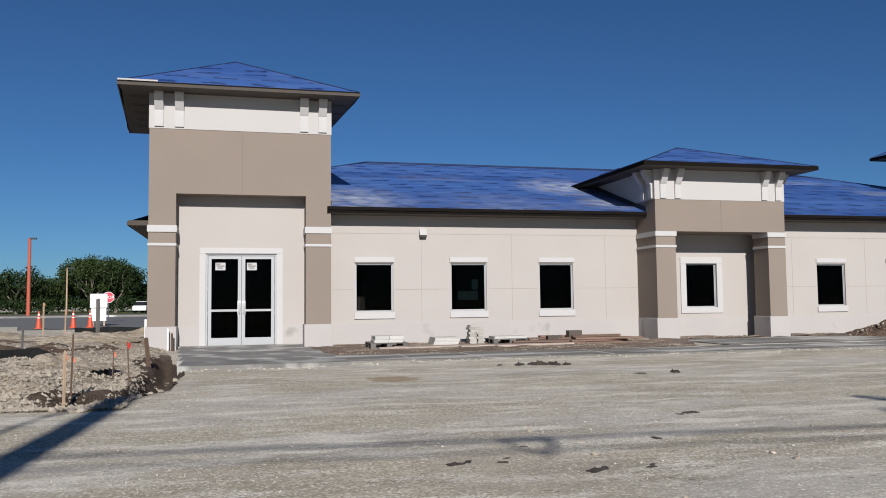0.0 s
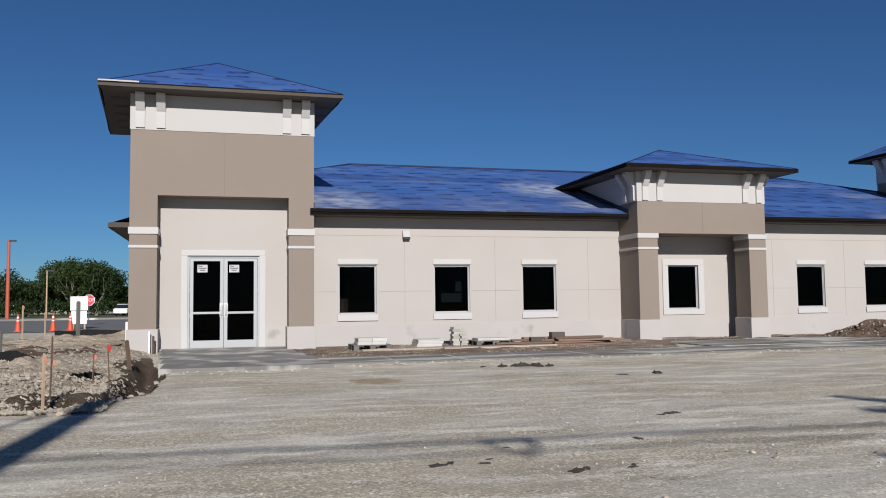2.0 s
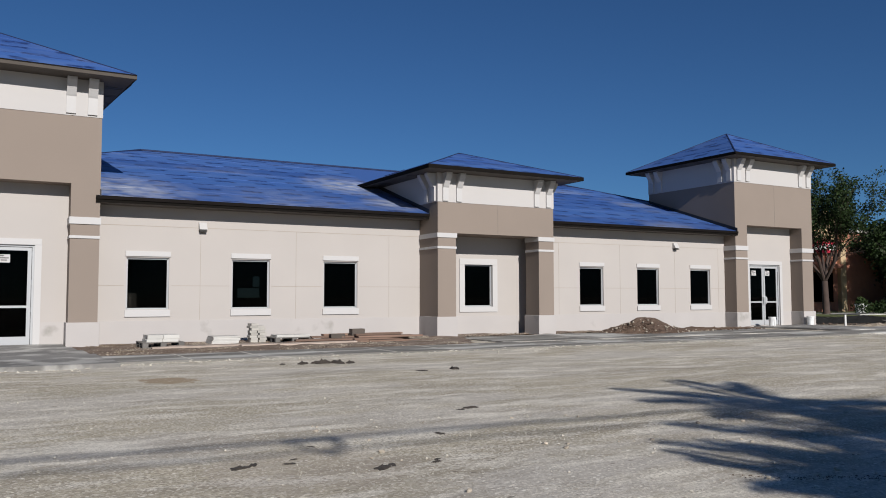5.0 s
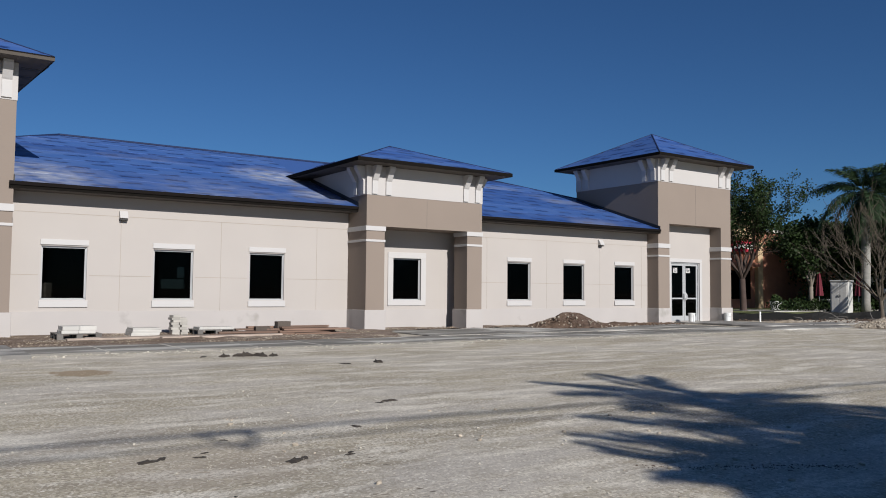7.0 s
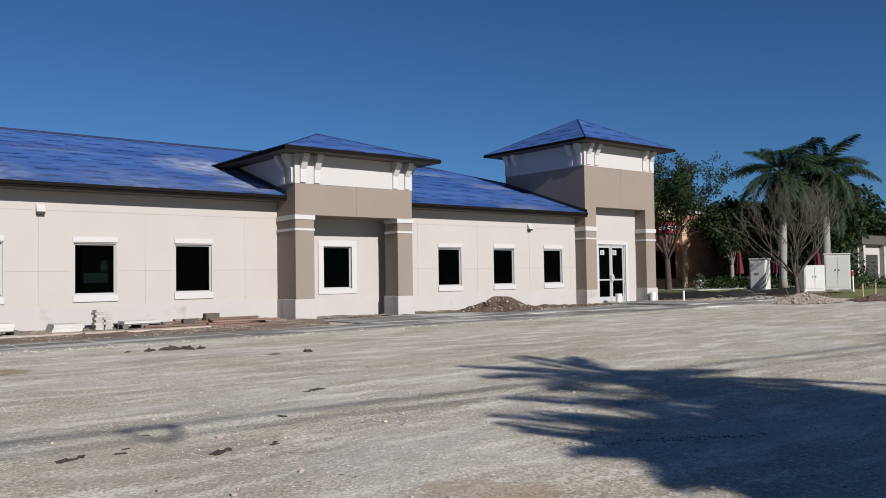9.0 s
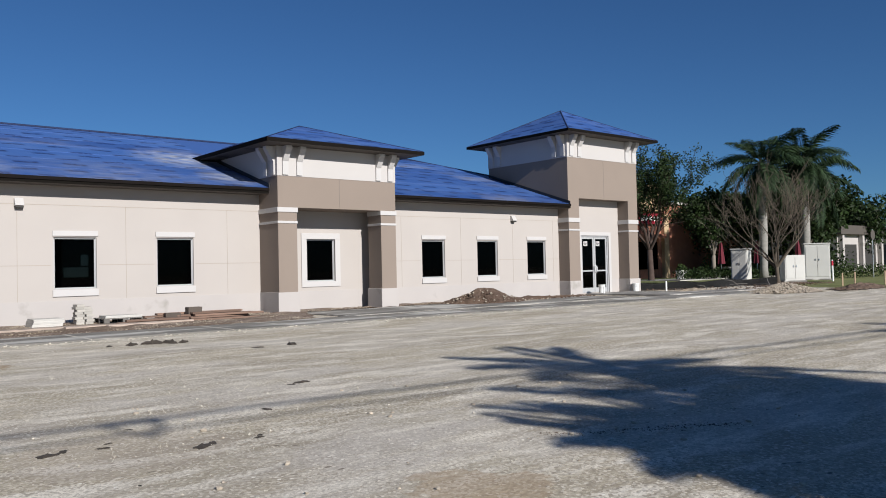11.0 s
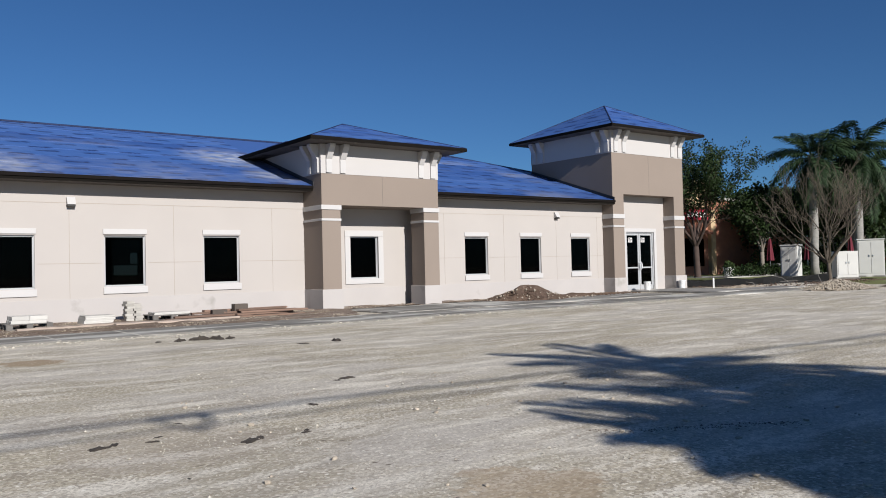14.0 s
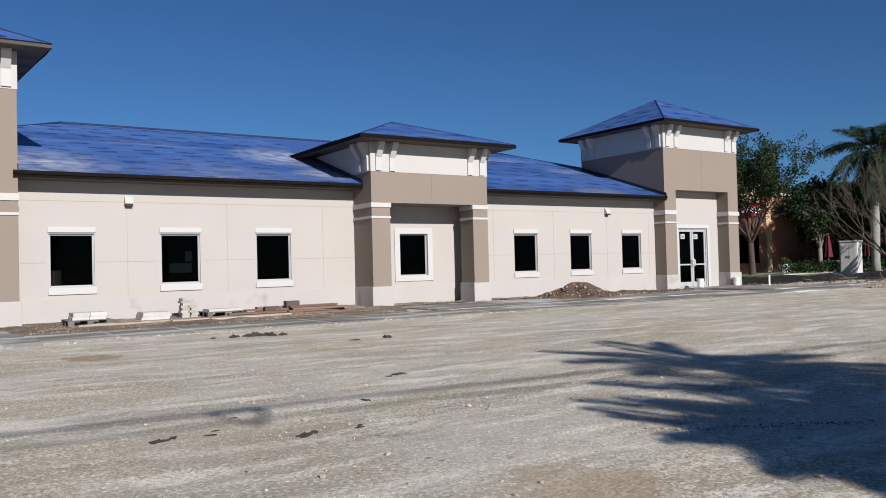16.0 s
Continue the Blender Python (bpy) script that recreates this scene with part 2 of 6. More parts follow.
# ---- the office building ----
building = thing("office_building", "single-storey cream and taupe stucco office building, roof in blue underlayment, unfinished", "building")
T_W, T_D, T_Y = 4.86, 4.88, -0.6
TOWERS = (-1.29, 27.57)
C_X0, C_X1, C_Y = 13.32, 17.84, -1.22
WIN_Z0, WIN_Z1, WIN_W = 0.95, 2.37, 1.12
WINS = (4.33, 7.19, 10.0, 19.96, 22.76, 25.6)
EAVE_Z, EAVE_Y, PITCH, RIDGE_Y = 3.935, -0.66, 0.331, 7.6
LEFT_EAVE, RIGHT_EAVE, BACK_EAVE = -2.45, 33.6, 15.75
holes = [(x, x + WIN_W, WIN_Z0, WIN_Z1) for x in WINS] + [(15.02, 16.13, WIN_Z0, WIN_Z1)]
DOORS = (0.17, 29.03)
holes += [(x, x + 1.93, 0.06, 2.63) for x in DOORS]
part("front_wall", wall_mesh(-1.1, 32.25, -0.3, 3.79, 0.0, 0.2, holes, front), CREAM, building, "cream stucco front wall with control joints")
part("end_wall", wall_mesh(4.3, 15.2, -0.3, 4.0, -1.75, -1.55, [], side), CREAM, building)
part("end_wall", wall_mesh(4.3, 15.2, -0.3, 4.0, 32.7, 32.9, [], side), CREAM, building)
# rear opening and blind are added to show a pale patch through one window
part("back_wall", wall_mesh(-1.75, 32.9, -0.3, 4.0, 15.2, 15.4, [(11.5, 12.6, 1.2, 2.3)], front), CREAM, building)
for z in (1.2, 1.72):
    boxed("back_window_rail", ALU, building, 11.5, 12.6, 15.28, 15.33, z, z + 0.07)
boxed("back_window_blind", WHITE_STUCCO, building, 11.5, 12.25, 15.26, 15.28, 1.75, 2.3)
boxed("floor_slab", INSIDE, building, -1.5, 32.6, 0.2, 15.2, -0.1, 0.03)
boxed("partition", INSIDE, building, 3.6, 3.75, 0.2, 15.2, 0.03, 3.6)
boxed("partition", INSIDE, building, 13.0, 13.15, 0.2, 15.2, 0.03, 3.6)
boxed("partition", INSIDE, building, 18.0, 18.15, 0.2, 15.2, 0.03, 3.6)
boxed("partition", INSIDE, building, 27.3, 27.45, 0.2, 15.2, 0.03, 3.6)

# plinth of the front wall, in stretches between the projecting entrances
for a, b in ((3.56, 13.32), (14.0, 17.2), (17.84, 27.57)):
    boxed("plinth", WHITE_STUCCO, building, a, b, -0.03, 0.0, -0.3, 0.64, label="white stucco plinth with dirt stains")
for a, b in ((-0.58, 0.0), (2.26, 2.87), (28.28, 28.86), (31.12, 31.72)):
    boxed("plinth", WHITE_STUCCO, building, a, b, -0.012, 0.0, -0.3, 0.64)
# control joints
for a, b in ((3.56, 13.32), (17.84, 27.57)):
    boxed("control_joint", JOINT, building, a, b, -0.004, 0.0, 3.235, 3.25)
    for k in range(len(WINS) // 2 + 1):
        ends = [a] + [e for x in WINS if a < x < b for e in (x - 0.06, x + WIN_W + 0.06)] + [b]
        boxed("control_joint", JOINT, building, ends[2 * k], ends[2 * k + 1], -0.004, 0.0, 1.595, 1.61)
for x in (6.30, 9.12, 12.21, 19.0, 21.9, 24.75, 27.2):
    boxed("control_joint", JOINT, building, x - 0.006, x + 0.006, -0.004, 0.0, 0.64, 3.235)


def window(x0, x1, z0, z1, full_trim=False):
    """A fixed window: head trim and sill in white, an aluminium frame set back, one pane."""
    bm = bmesh.new()
    f = 0.022
    for d in ((x0, x1, z0, z0 + f), (x0, x1, z1 - f, z1), (x0, x0 + f, z0 + f, z1 - f), (x1 - f, x1, z0 + f, z1 - f)):
        box(bm, d[0], d[1], 0.05, 0.12, d[2], d[3])
    w = part("window", bm, ALU, building, "fixed window with white aluminium frame and dark glass")
    bm = bmesh.new()
    for d in ((x0 + f, x1 - f, z0 + f, z0 + f + 0.02), (x0 + f, x1 - f, z1 - f - 0.025, z1 - f), (x0 + f, x0 + f + 0.025, z0 + f, z1 - f), (x1 - f - 0.025, x1 - f, z0 + f, z1 - f)):
        box(bm, d[0], d[1], 0.07, 0.1, d[2], d[3])
    part("glazing_bead", bm, ALU, w)
    bm = bmesh.new()
    box(bm, x0 + f, x1 - f, 0.083, 0.089, z0 + f, z1 - f)
    p = part("pane", bm, GLASS, w, "dark tinted glass pane")
    p.visible_shadow = False
    if full_trim:
        s = 0.2
        boxed("head_trim", TRIM, w, x0 - s, x1 + s, -0.035, 0.0, z1, z1 + s, bevel=0.006)
        boxed("sill", TRIM, w, x0 - s, x1 + s, -0.035, 0.0, z0 - 0.18, z0, bevel=0.006)
        boxed("side_trim", TRIM, w, x0 - s, x0, -0.035, 0.0, z0, z1)
        boxed("side_trim", TRIM, w, x1, x1 + s, -0.035, 0.0, z0, z1)
    else:
        boxed("head_trim", TRIM, w, x0 - 0.03, x1 + 0.035, -0.035, 0.0, z1 + 0.03, z1 + 0.175, bevel=0.006)
        boxed("sill", TRIM, w, x0 - 0.03, x1 + 0.04, -0.045, 0.0, z0 - 0.2, z0 - 0.015, bevel=0.006)


for x in WINS:
    window(x, x + WIN_W, WIN_Z0, WIN_Z1)
window(15.02, 16.13, WIN_Z0, WIN_Z1, True)


def bracket(bm, u, z_top, place, w=0.23, out=0.3, drop=0.9):
    """A corbel: a flat back plate with a raking arm up to the soffit."""
    prism(bm, [(0, z_top - drop), (0.05, z_top - drop), (0.055, z_top - 0.46), (0.085, z_top - 0.42), (out, z_top - 0.07), (out, z_top), (0.0, z_top)], u, u + w, place)


def hip_sheets(parent, name, eave_a, eave_b, top_a, top_b, courses, lift=0.012):
    """Lapped courses of underlayment from an eave edge up to a ridge edge (or a point)."""
    ea, eb, ta, tb = (Vector(p) for p in (eave_a, eave_b, top_a, top_b))
    nrm = (eb - ea).cross(((ta + tb) - (ea + eb)) / 2).normalized()
    if nrm.z < 0:
        nrm = -nrm
    along = (eb - ea).normalized()
    up = nrm.cross(along)
    if up.z < 0:
        up = -up
    for k in range(courses):
        s0, s1 = k / courses, min(1.0, (k + 1.12) / courses)
        bm = bmesh.new()
        lay = bm.loops.layers.uv.new("UVMap")
        c = 10 if (eb - ea).length > 8 else 4
        rows = []
        for s, h in ((s0, lift), (s1, 0.004)):
            a, b = ea.lerp(ta, s), eb.lerp(tb, s)
            rows.append([a.lerp(b, i / c) + nrm * (h + random.uniform(-0.003, 0.004)) for i in range(c + 1)])
        vs = [[bm.verts.new(p) for p in r] for r in rows]
        edge = [bm.verts.new(p - nrm * (lift + 0.004)) for p in rows[0]]
        for i in range(c):
            quads = [(edge[i], edge[i + 1], vs[0][i + 1], vs[0][i])]
            q = [vs[0][i], vs[0][i + 1], vs[1][i + 1], vs[1][i]]
            quads.append(tuple(q))
            for f in quads:
                bm.faces.new(f)
        off = random.uniform(0, 40)
        for f in bm.faces:
            for lp in f.loops:
                lp[lay].uv = ((lp.vert.co - ea).dot(along) + off, (lp.vert.co - ea).dot(up) + off * 0.3)
        part(name, bm, TARP, parent)


def plane_part(name, mat, parent, pts, label="", thick=0.0):
    bm = bmesh.new()
    f = bm.faces.new([bm.verts.new(p) for p in pts])
    if thick:
        r = bmesh.ops.extrude_face_region(bm, geom=[f])
        for e in r["geom"]:
            if isinstance(e, bmesh.types.BMVert):
                e.co.z -= thick
    return part(name, bm, mat, parent, label)


def slab_between(name, mat, parent, a0, a1, b1, b0, z0, z1, label=""):
    """A flat prism on four plan corners."""
    bm = bmesh.new()
    prism(bm, [a0, a1, b1, b0], z0, z1, lambda u, v, w: (u, v, w))
    return part(name, bm, mat, parent, label)


def hip_roof(x0, x1, y0, y1, z, apex_z, y_apex, y_apex2, xc, courses, inner, skew=0.0, board=None):
    """A hipped roof with fascia, soffit and lapped sheets; inner: the walls' outline below."""
    k0, k1 = x0 + skew, x1 + skew
    deck = bmesh.new()
    c = [deck.verts.new(p) for p in ((x0, y0, z), (x1, y0, z), (k1, y1, z), (k0, y1, z))]
    a = deck.verts.new((xc, y_apex, apex_z))
    a2 = deck.verts.new((xc, y_apex2, apex_z)) if y_apex2 != y_apex else a
    deck.faces.new((c[0], c[1], a))
    deck.faces.new((c[1], c[2], a2, a) if a2 is not a else (c[1], c[2], a))
    deck.faces.new((c[2], c[3], a2))
    deck.faces.new((c[3], c[0], a, a2) if a2 is not a else (c[3], c[0], a))
    roof = part("roof", deck, TARP, building, "hipped roof covered in blue underlayment sheets")
    ap, ap2 = (xc, y_apex, apex_z), (xc, y_apex2, apex_z)
    hip_sheets(roof, "sheet", (x0, y0, z), (x1, y0, z), ap, ap, courses)
    hip_sheets(roof, "sheet", (x1, y0, z), (k1, y1, z), ap, ap2, courses)
    hip_sheets(roof, "sheet", (k0, y1, z), (x0, y0, z), ap2, ap, courses)
    hip_sheets(roof, "sheet", (k1, y1, z), (k0, y1, z), ap2, ap2, courses)
    for a_, b_ in (((x0, y0, z), ap), ((x1, y0, z), ap), ((k0, y1, z), ap2), ((k1, y1, z), ap2)):
        bm = bmesh.new()
        tube(bm, [a_, b_], 0.03, 6)
        part("hip_tape", bm, RIDGE, roof, "dark blue lap along the hip")
    t = 0.035
    rims = (((x0 - t, y0 - t), (x1 + t, y0 - t), (x1 + t, y0), (x0 - t, y0)), ((x0 - t, y0), (x0, y0), (k0, y1), (k0 - t, y1)), ((x1, y0), (x1 + t, y0), (k1 + t, y1), (k1, y1)), ((k0 - t, y1), (k1 + t, y1), (k1 + t, y1 + t), (k0 - t, y1 + t)))
    for n_, q in enumerate(rims):
        slab_between("fascia", board or DARKBOARD, roof, *q, z - 0.11, z - 0.03, "brown painted fascia board")
        slab_between("drip_edge", FASCIA, roof, *q, z - 0.03, z + 0.008, "dark bronze drip edge")
    i0, i1, j0, j1 = inner
    zs = z - 0.11
    for q in (((x0, y0), (x1, y0), (x1, j0), (x0, j0)), ((k0, j1), (k1, j1), (k1, y1), (k0, y1)), ((x0, j0), (i0, j0), (i0, j1), (k0, j1)), ((i1, j0), (x1, j0), (k1, j1), (i1, j1))):
        if abs(q[0][1] - q[2][1]) > 0.15:
            slab_between("soffit", SOFFIT, roof, *q, zs, zs + 0.03, "grey-brown soffit board")
    for k in range(5):
        f = (k + 0.4) / 5
        y = j0 + f * (j1 - j0)
        for xm in ((x0 + skew * f + i0) / 2, (x1 + skew * f + i1) / 2):
            for dy in (0.0, 0.16):
                boxed("soffit_vent", VENT, roof, xm - 0.22, xm + 0.22, y + dy, y + dy + 0.08, zs - 0.006, zs)
    return roof


def entrance_tower(x0):
    """A square entrance tower: two piers, a lintel block, a white bracketed frieze and a hipped roof."""
    x1, y0, y1 = x0 + T_W, T_Y, T_Y + T_D
    px = 0.70
    # taupe shell above the roof line and over the entrance
    boxed("tower_front", TAUPE, building, x0, x1, y0, 0.0, 4.22, 5.98, label="taupe stucco tower front over a recessed entrance")
    boxed("entrance_wall", CREAM, building, x0 + 0.2, x1 - 0.2, 0.0, 0.2, 3.79, 4.3)
    for a in (x0, x1 - px):
        boxed("pier", TAUPE, building, a, a + px, y0, 0.0, 0.64, 4.22, label="taupe stucco entrance pier")
    for d in ((x0, x0 + 0.2, 0.0, y1, -0.3, 5.98), (x1 - 0.2, x1, 0.0, y1, -0.3, 5.98), (x0 + 0.2, x1 - 0.2, y1 - 0.2, y1, 3.0, 5.98)):
        boxed("tower_side", TAUPE, building, *d)
    for d in ((x0 - 0.015, x1 + 0.015, y0 - 0.015, y0 + 0.2), (x0 - 0.015, x0 + 0.2, y0 + 0.2, y1 + 0.015), (x1 - 0.2, x1 + 0.015, y0 + 0.2, y1 + 0.015), (x0 + 0.2, x1 - 0.2, y1 - 0.2, y1 + 0.015)):
        boxed("frieze", WHITE_FRIEZE, building, *d, 5.98, 6.94, label="white stucco frieze below the eave")
    boxed("control_joint", TAUPE_JOINT, building, x0 + T_W / 2 - 0.006, x0 + T_W / 2 + 0.006, y0 - 0.004, y0, 4.22, 5.98)
    for u in (x0, x1 - px):
        boxed("plinth", WHITE_STUCCO, building, u - 0.045, u + px + 0.045, y0 - 0.05, 0.0, -0.3, 0.64, label="white stucco pier base", bevel=0.008)
        boxed("band", TRIM, building, u - 0.03, u + px + 0.03, y0 - 0.035, 0.0 - 0.003, 3.17, 3.355, bevel=0.006)
        boxed("band", TRIM, building, u - 0.02, u + px + 0.02, y0 - 0.03, 0.0 - 0.003, 2.80, 2.875, bevel=0.006)
    cx = x0 + T_W / 2
    for s in (0.13, 0.655, T_W - 0.355, T_W - 0.87):
        bm = bmesh.new()
        bracket(bm, x0 + s, 6.93, lambda o, z, w: (w, y0 - 0.015 - o, z))
        part("bracket", bm, TRIM, building, "white moulded eave bracket")
    for s in (0.12, 0.6, T_D - 0.85, T_D - 0.35) if x0 > 0 else ():
        bm = bmesh.new()
        bracket(bm, y0 + s, 6.93, lambda o, z, w: (x0 - 0.015 - o, w, z))
        part("bracket", bm, TRIM, building)
        bm = bmesh.new()
        bracket(bm, y0 + s, 6.93, lambda o, z, w: (x1 + 0.015 + o, w, z))
        part("bracket", bm, TRIM, building)
    hip_roof(x0 - 0.7, x1 + 0.7, y0 - 0.7, y1 + 0.7, 7.05, 8.62, (y0 + y1) / 2, (y0 + y1) / 2, cx - (0.22 if x0 < 0 else 0.0), 4, (x0, x1, y0, y1), -0.5 if x0 < 0 else 0.0, SUBFASCIA if x0 < 0 else None)


for x in TOWERS:
    entrance_tower(x)


bm = bmesh.new()
prism(bm, [(-2.02, 0.0), (-1.75, -0.012), (-1.4, 0.004), (-1.02, -0.004), (-1.1, 0.13), (-1.5, 0.16), (-2.02, 0.12)], 7.062, 7.1, lambda u, v, w: (u, -1.335 + v, w + 0.3 * max(v, 0)))
part("membrane_edge", bm, WHITE_FRIEZE, building, "pale folded edge of roof membrane at the eave")


def glass_door(x0, x1):
    """A pair of glazed aluminium doors with sidelight-free frame, push rails and pull handles."""
    z0, z1, xm = 0.06, 2.63, (x0 + x1) / 2
    bm = bmesh.new()
    for d in ((x0, x0 + 0.05, z0, z1), (x1 - 0.05, x1, z0, z1), (x0 + 0.05, x1 - 0.05, z1 - 0.05, z1)):
        box(bm, d[0], d[1], 0.02, 0.12, d[2], d[3])
    door = part("door", bm, ALU, building, "closed pair of white aluminium glass doors")
    # dark strips stand in for the shaded gaps between frame and leaves
    bm = bmesh.new()
    for q in ((x0 + 0.05, x0 + 0.062, z0, z1 - 0.05), (x1 - 0.062, x1 - 0.05, z0, z1 - 0.05), (x0 + 0.062, x1 - 0.062, z1 - 0.064, z1 - 0.05), (xm - 0.006, xm + 0.006, z0, z1 - 0.064)):
        box(bm, q[0], q[1], 0.04, 0.05, q[2], q[3])
    part("door_gap", bm, VENT, door, "dark strips standing for the shaded gaps around the leaves")
    for a, b, s in ((x0 + 0.055, xm - 0.004, 1), (xm + 0.004, x1 - 0.055, -1)):
        bm = bmesh.new()
        for d in ((a, a + 0.095, z0 + 0.01, z1 - 0.055), (b - 0.095, b, z0 + 0.01, z1 - 0.055), (a + 0.095, b - 0.095, z1 - 0.145, z1 - 0.055), (a + 0.095, b - 0.095, z0 + 0.01, z0 + 0.225), (a + 0.095, b - 0.095, 1.015, 1.075)):
            box(bm, d[0], d[1], 0.045, 0.09, d[2], d[3])
        part("leaf", bm, ALU, door)
        bm = bmesh.new()
        box(bm, a + 0.095, b - 0.095, 0.065, 0.071, z0 + 0.225, z1 - 0.145)
        part("pane", bm, GLASS, door, "dark glass door pane").visible_shadow = False
        bm = bmesh.new()
        h = b - 0.055 if s > 0 else a + 0.055
        tube(bm, [(h, 0.045, 0.98), (h, -0.03, 1.0), (h, -0.045, 1.04), (h, -0.045, 1.2), (h, -0.03, 1.24), (h, 0.045, 1.26)], 0.034, 8)
        box(bm, h - 0.05, h + 0.05, 0.03, 0.045, 0.93, 1.31)
        part("handle", bm, HANDLE, door, "satin aluminium pull handle")
        bm = bmesh.new()
        u = a + 0.2 if s > 0 else a + 0.14
        box(bm, u, u + 0.27, 0.06, 0.064, 2.17, 2.38)
        st = part("sticker", bm, TRIM, door, "white printed glazing sticker")
        bm = bmesh.new()
        for k, (w0, w1) in enumerate(((0.02, 0.13), (0.03, 0.24), (0.06, 0.2))):
            box(bm, u + w0, u + w1, 0.057, 0.0598, 2.33 - k * 0.055, 2.355 - k * 0.055)
        part("sticker_text", bm, VENT, door)
        bm = bmesh.new()
        hx = a - 0.012 if s > 0 else b + 0.012
        for z in (0.25, 0.9, 1.6, 2.35):
            tube(bm, [(hx, 0.035, z), (hx, 0.035, z + 0.13)], 0.014, 6)
        part("hinge", bm, STEEL, door)
    boxed("head_trim", TRIM, door, x0 - 0.165, x1 + 0.165, -0.04, 0.0, z1, z1 + 0.16, bevel=0.006)
    boxed("side_trim", TRIM, door, x0 - 0.165, x0, -0.04, 0.0, 0.0, z1)
    boxed("side_trim", TRIM, door, x1, x1 + 0.165, -0.04, 0.0, 0.0, z1)


for x in DOORS:
    glass_door(x, x + 1.93)

# middle canopy: lintel block on two piers, side walls back to the front wall
boxed("canopy_front", TAUPE, building, C_X0, C_X1, C_Y, C_Y + 0.75, 3.30, 4.28, label="taupe stucco canopy block on two square piers")
boxed("pier", TAUPE, building, C_X0, C_X0 + 0.66, C_Y, C_Y + 0.75, 0.66, 3.30, label="taupe stucco canopy pier")
boxed("pier", TAUPE, building, C_X1 - 0.62, C_X1, C_Y, C_Y + 0.75, 0.66, 3.30, label="taupe stucco canopy pier")
for x in (C_X0, C_X1 - 0.2):
    boxed("canopy_side", TAUPE, building, x, x + 0.2, C_Y + 0.75, 0.0, 0.66, 4.28)
    boxed("canopy_side", TAUPE, building, x, x + 0.2, 0.0, 4.4, 3.3, 4.28)
boxed("canopy_ceiling", TAUPE, building, C_X0 + 0.2, C_X1 - 0.2, C_Y + 0.75, 0.0, 3.3, 3.36)
for d in ((C_X0 - 0.012, C_X1 + 0.012, C_Y - 0.012, C_Y + 0.2), (C_X0 - 0.012, C_X0 + 0.2, C_Y + 0.2, 4.4), (C_X1 - 0.2, C_X1 + 0.012, C_Y + 0.2, 4.4)):
    boxed("frieze", WHITE_FRIEZE, building, *d, 4.28, 5.2, label="white stucco frieze below the canopy eave")
boxed("control_joint", TAUPE_JOINT, building, 15.57, 15.582, C_Y - 0.004, C_Y, 3.3, 4.28)
for a, b in ((C_X0, C_X0 + 0.66), (C_X1 - 0.62, C_X1)):
    boxed("plinth", WHITE_STUCCO, building, a - 0.045, b + 0.045, C_Y - 0.045, C_Y + 0.79, -0.3, 0.66, label="white stucco pier base", bevel=0.008)
    boxed("band", TRIM, building, a - 0.03, b + 0.03, C_Y - 0.03, C_Y + 0.78, 3.15, 3.30 - 0.003, bevel=0.006)
    boxed("band", TRIM, building, a - 0.022, b + 0.022, C_Y - 0.022, C_Y + 0.77, 2.80, 2.875, bevel=0.006)
for a, b in ((C_X0 - 0.03, C_X0 + 0.2), (C_X1 - 0.2, C_X1 + 0.03)):
    boxed("plinth", WHITE_STUCCO, building, a, b, C_Y + 0.79, -0.03, -0.3, 0.655)
    boxed("band", TRIM, building, a, b, C_Y + 0.78, -0.003, 3.15, 3.297)
    boxed("band", TRIM, building, a + 0.008, b - 0.008, C_Y + 0.77, -0.003, 2.80, 2.875)
for u in (13.48, 13.98, 17.02, 17.52):
    bm = bmesh.new()
    bracket(bm, u, 5.19, lambda o, z, w: (w, C_Y - 0.012 - o, z), 0.2, 0.3, 0.88)
    part("bracket", bm, TRIM, building, "white moulded eave bracket")
for s in (0.12, 0.6):
    for x, g in ((C_X0 - 0.012, -1), (C_X1 + 0.012, 1)):
        bm = bmesh.new()
        bracket(bm, C_Y + s, 5.19, lambda o, z, w: (x + g * o, w, z), 0.2, 0.3, 0.88)
        part("bracket", bm, TRIM, building)
hip_roof(C_X0 - 0.7, C_X1 + 0.7, C_Y - 0.72, 9.5, 5.31, 6.39, 1.28, 5.6, 15.58, 4, (C_X0, C_X1, C_Y, 9.4))


# main roof: lapped sheets over a deck, hipped at both ends
def roof_z(x, y):
    return EAVE_Z + PITCH * min(y - EAVE_Y, x - LEFT_EAVE, RIGHT_EAVE - x, BACK_EAVE - y)


RZ = EAVE_Z + PITCH * (RIDGE_Y - EAVE_Y)
RX0, RX1 = LEFT_EAVE + RIDGE_Y - EAVE_Y, RIGHT_EAVE - RIDGE_Y + EAVE_Y
deck = bmesh.new()
for pts in (
    [(3.5, EAVE_Y), (27.6, EAVE_Y), (27.6, 4.28), (RIGHT_EAVE - 4.28 + EAVE_Y, 4.28), (RX1, RIDGE_Y), (RX0, RIDGE_Y), (LEFT_EAVE + 4.28 - EAVE_Y, 4.28), (3.5, 4.28)],
    [(LEFT_EAVE, 4.45), (LEFT_EAVE + 4.28 - EAVE_Y, 4.28), (RX0, RIDGE_Y), (LEFT_EAVE, BACK_EAVE)],
    [(RIGHT_EAVE, 4.45), (RIGHT_EAVE - 4.28 + EAVE_Y, 4.28), (RX1, RIDGE_Y), (RIGHT_EAVE, BACK_EAVE)],
    [(LEFT_EAVE, BACK_EAVE), (RX0, RIDGE_Y), (RX1, RIDGE_Y), (RIGHT_EAVE, BACK_EAVE)],
):
    deck.faces.new([deck.verts.new((x, y, roof_z(x, y))) for x, y in pts])
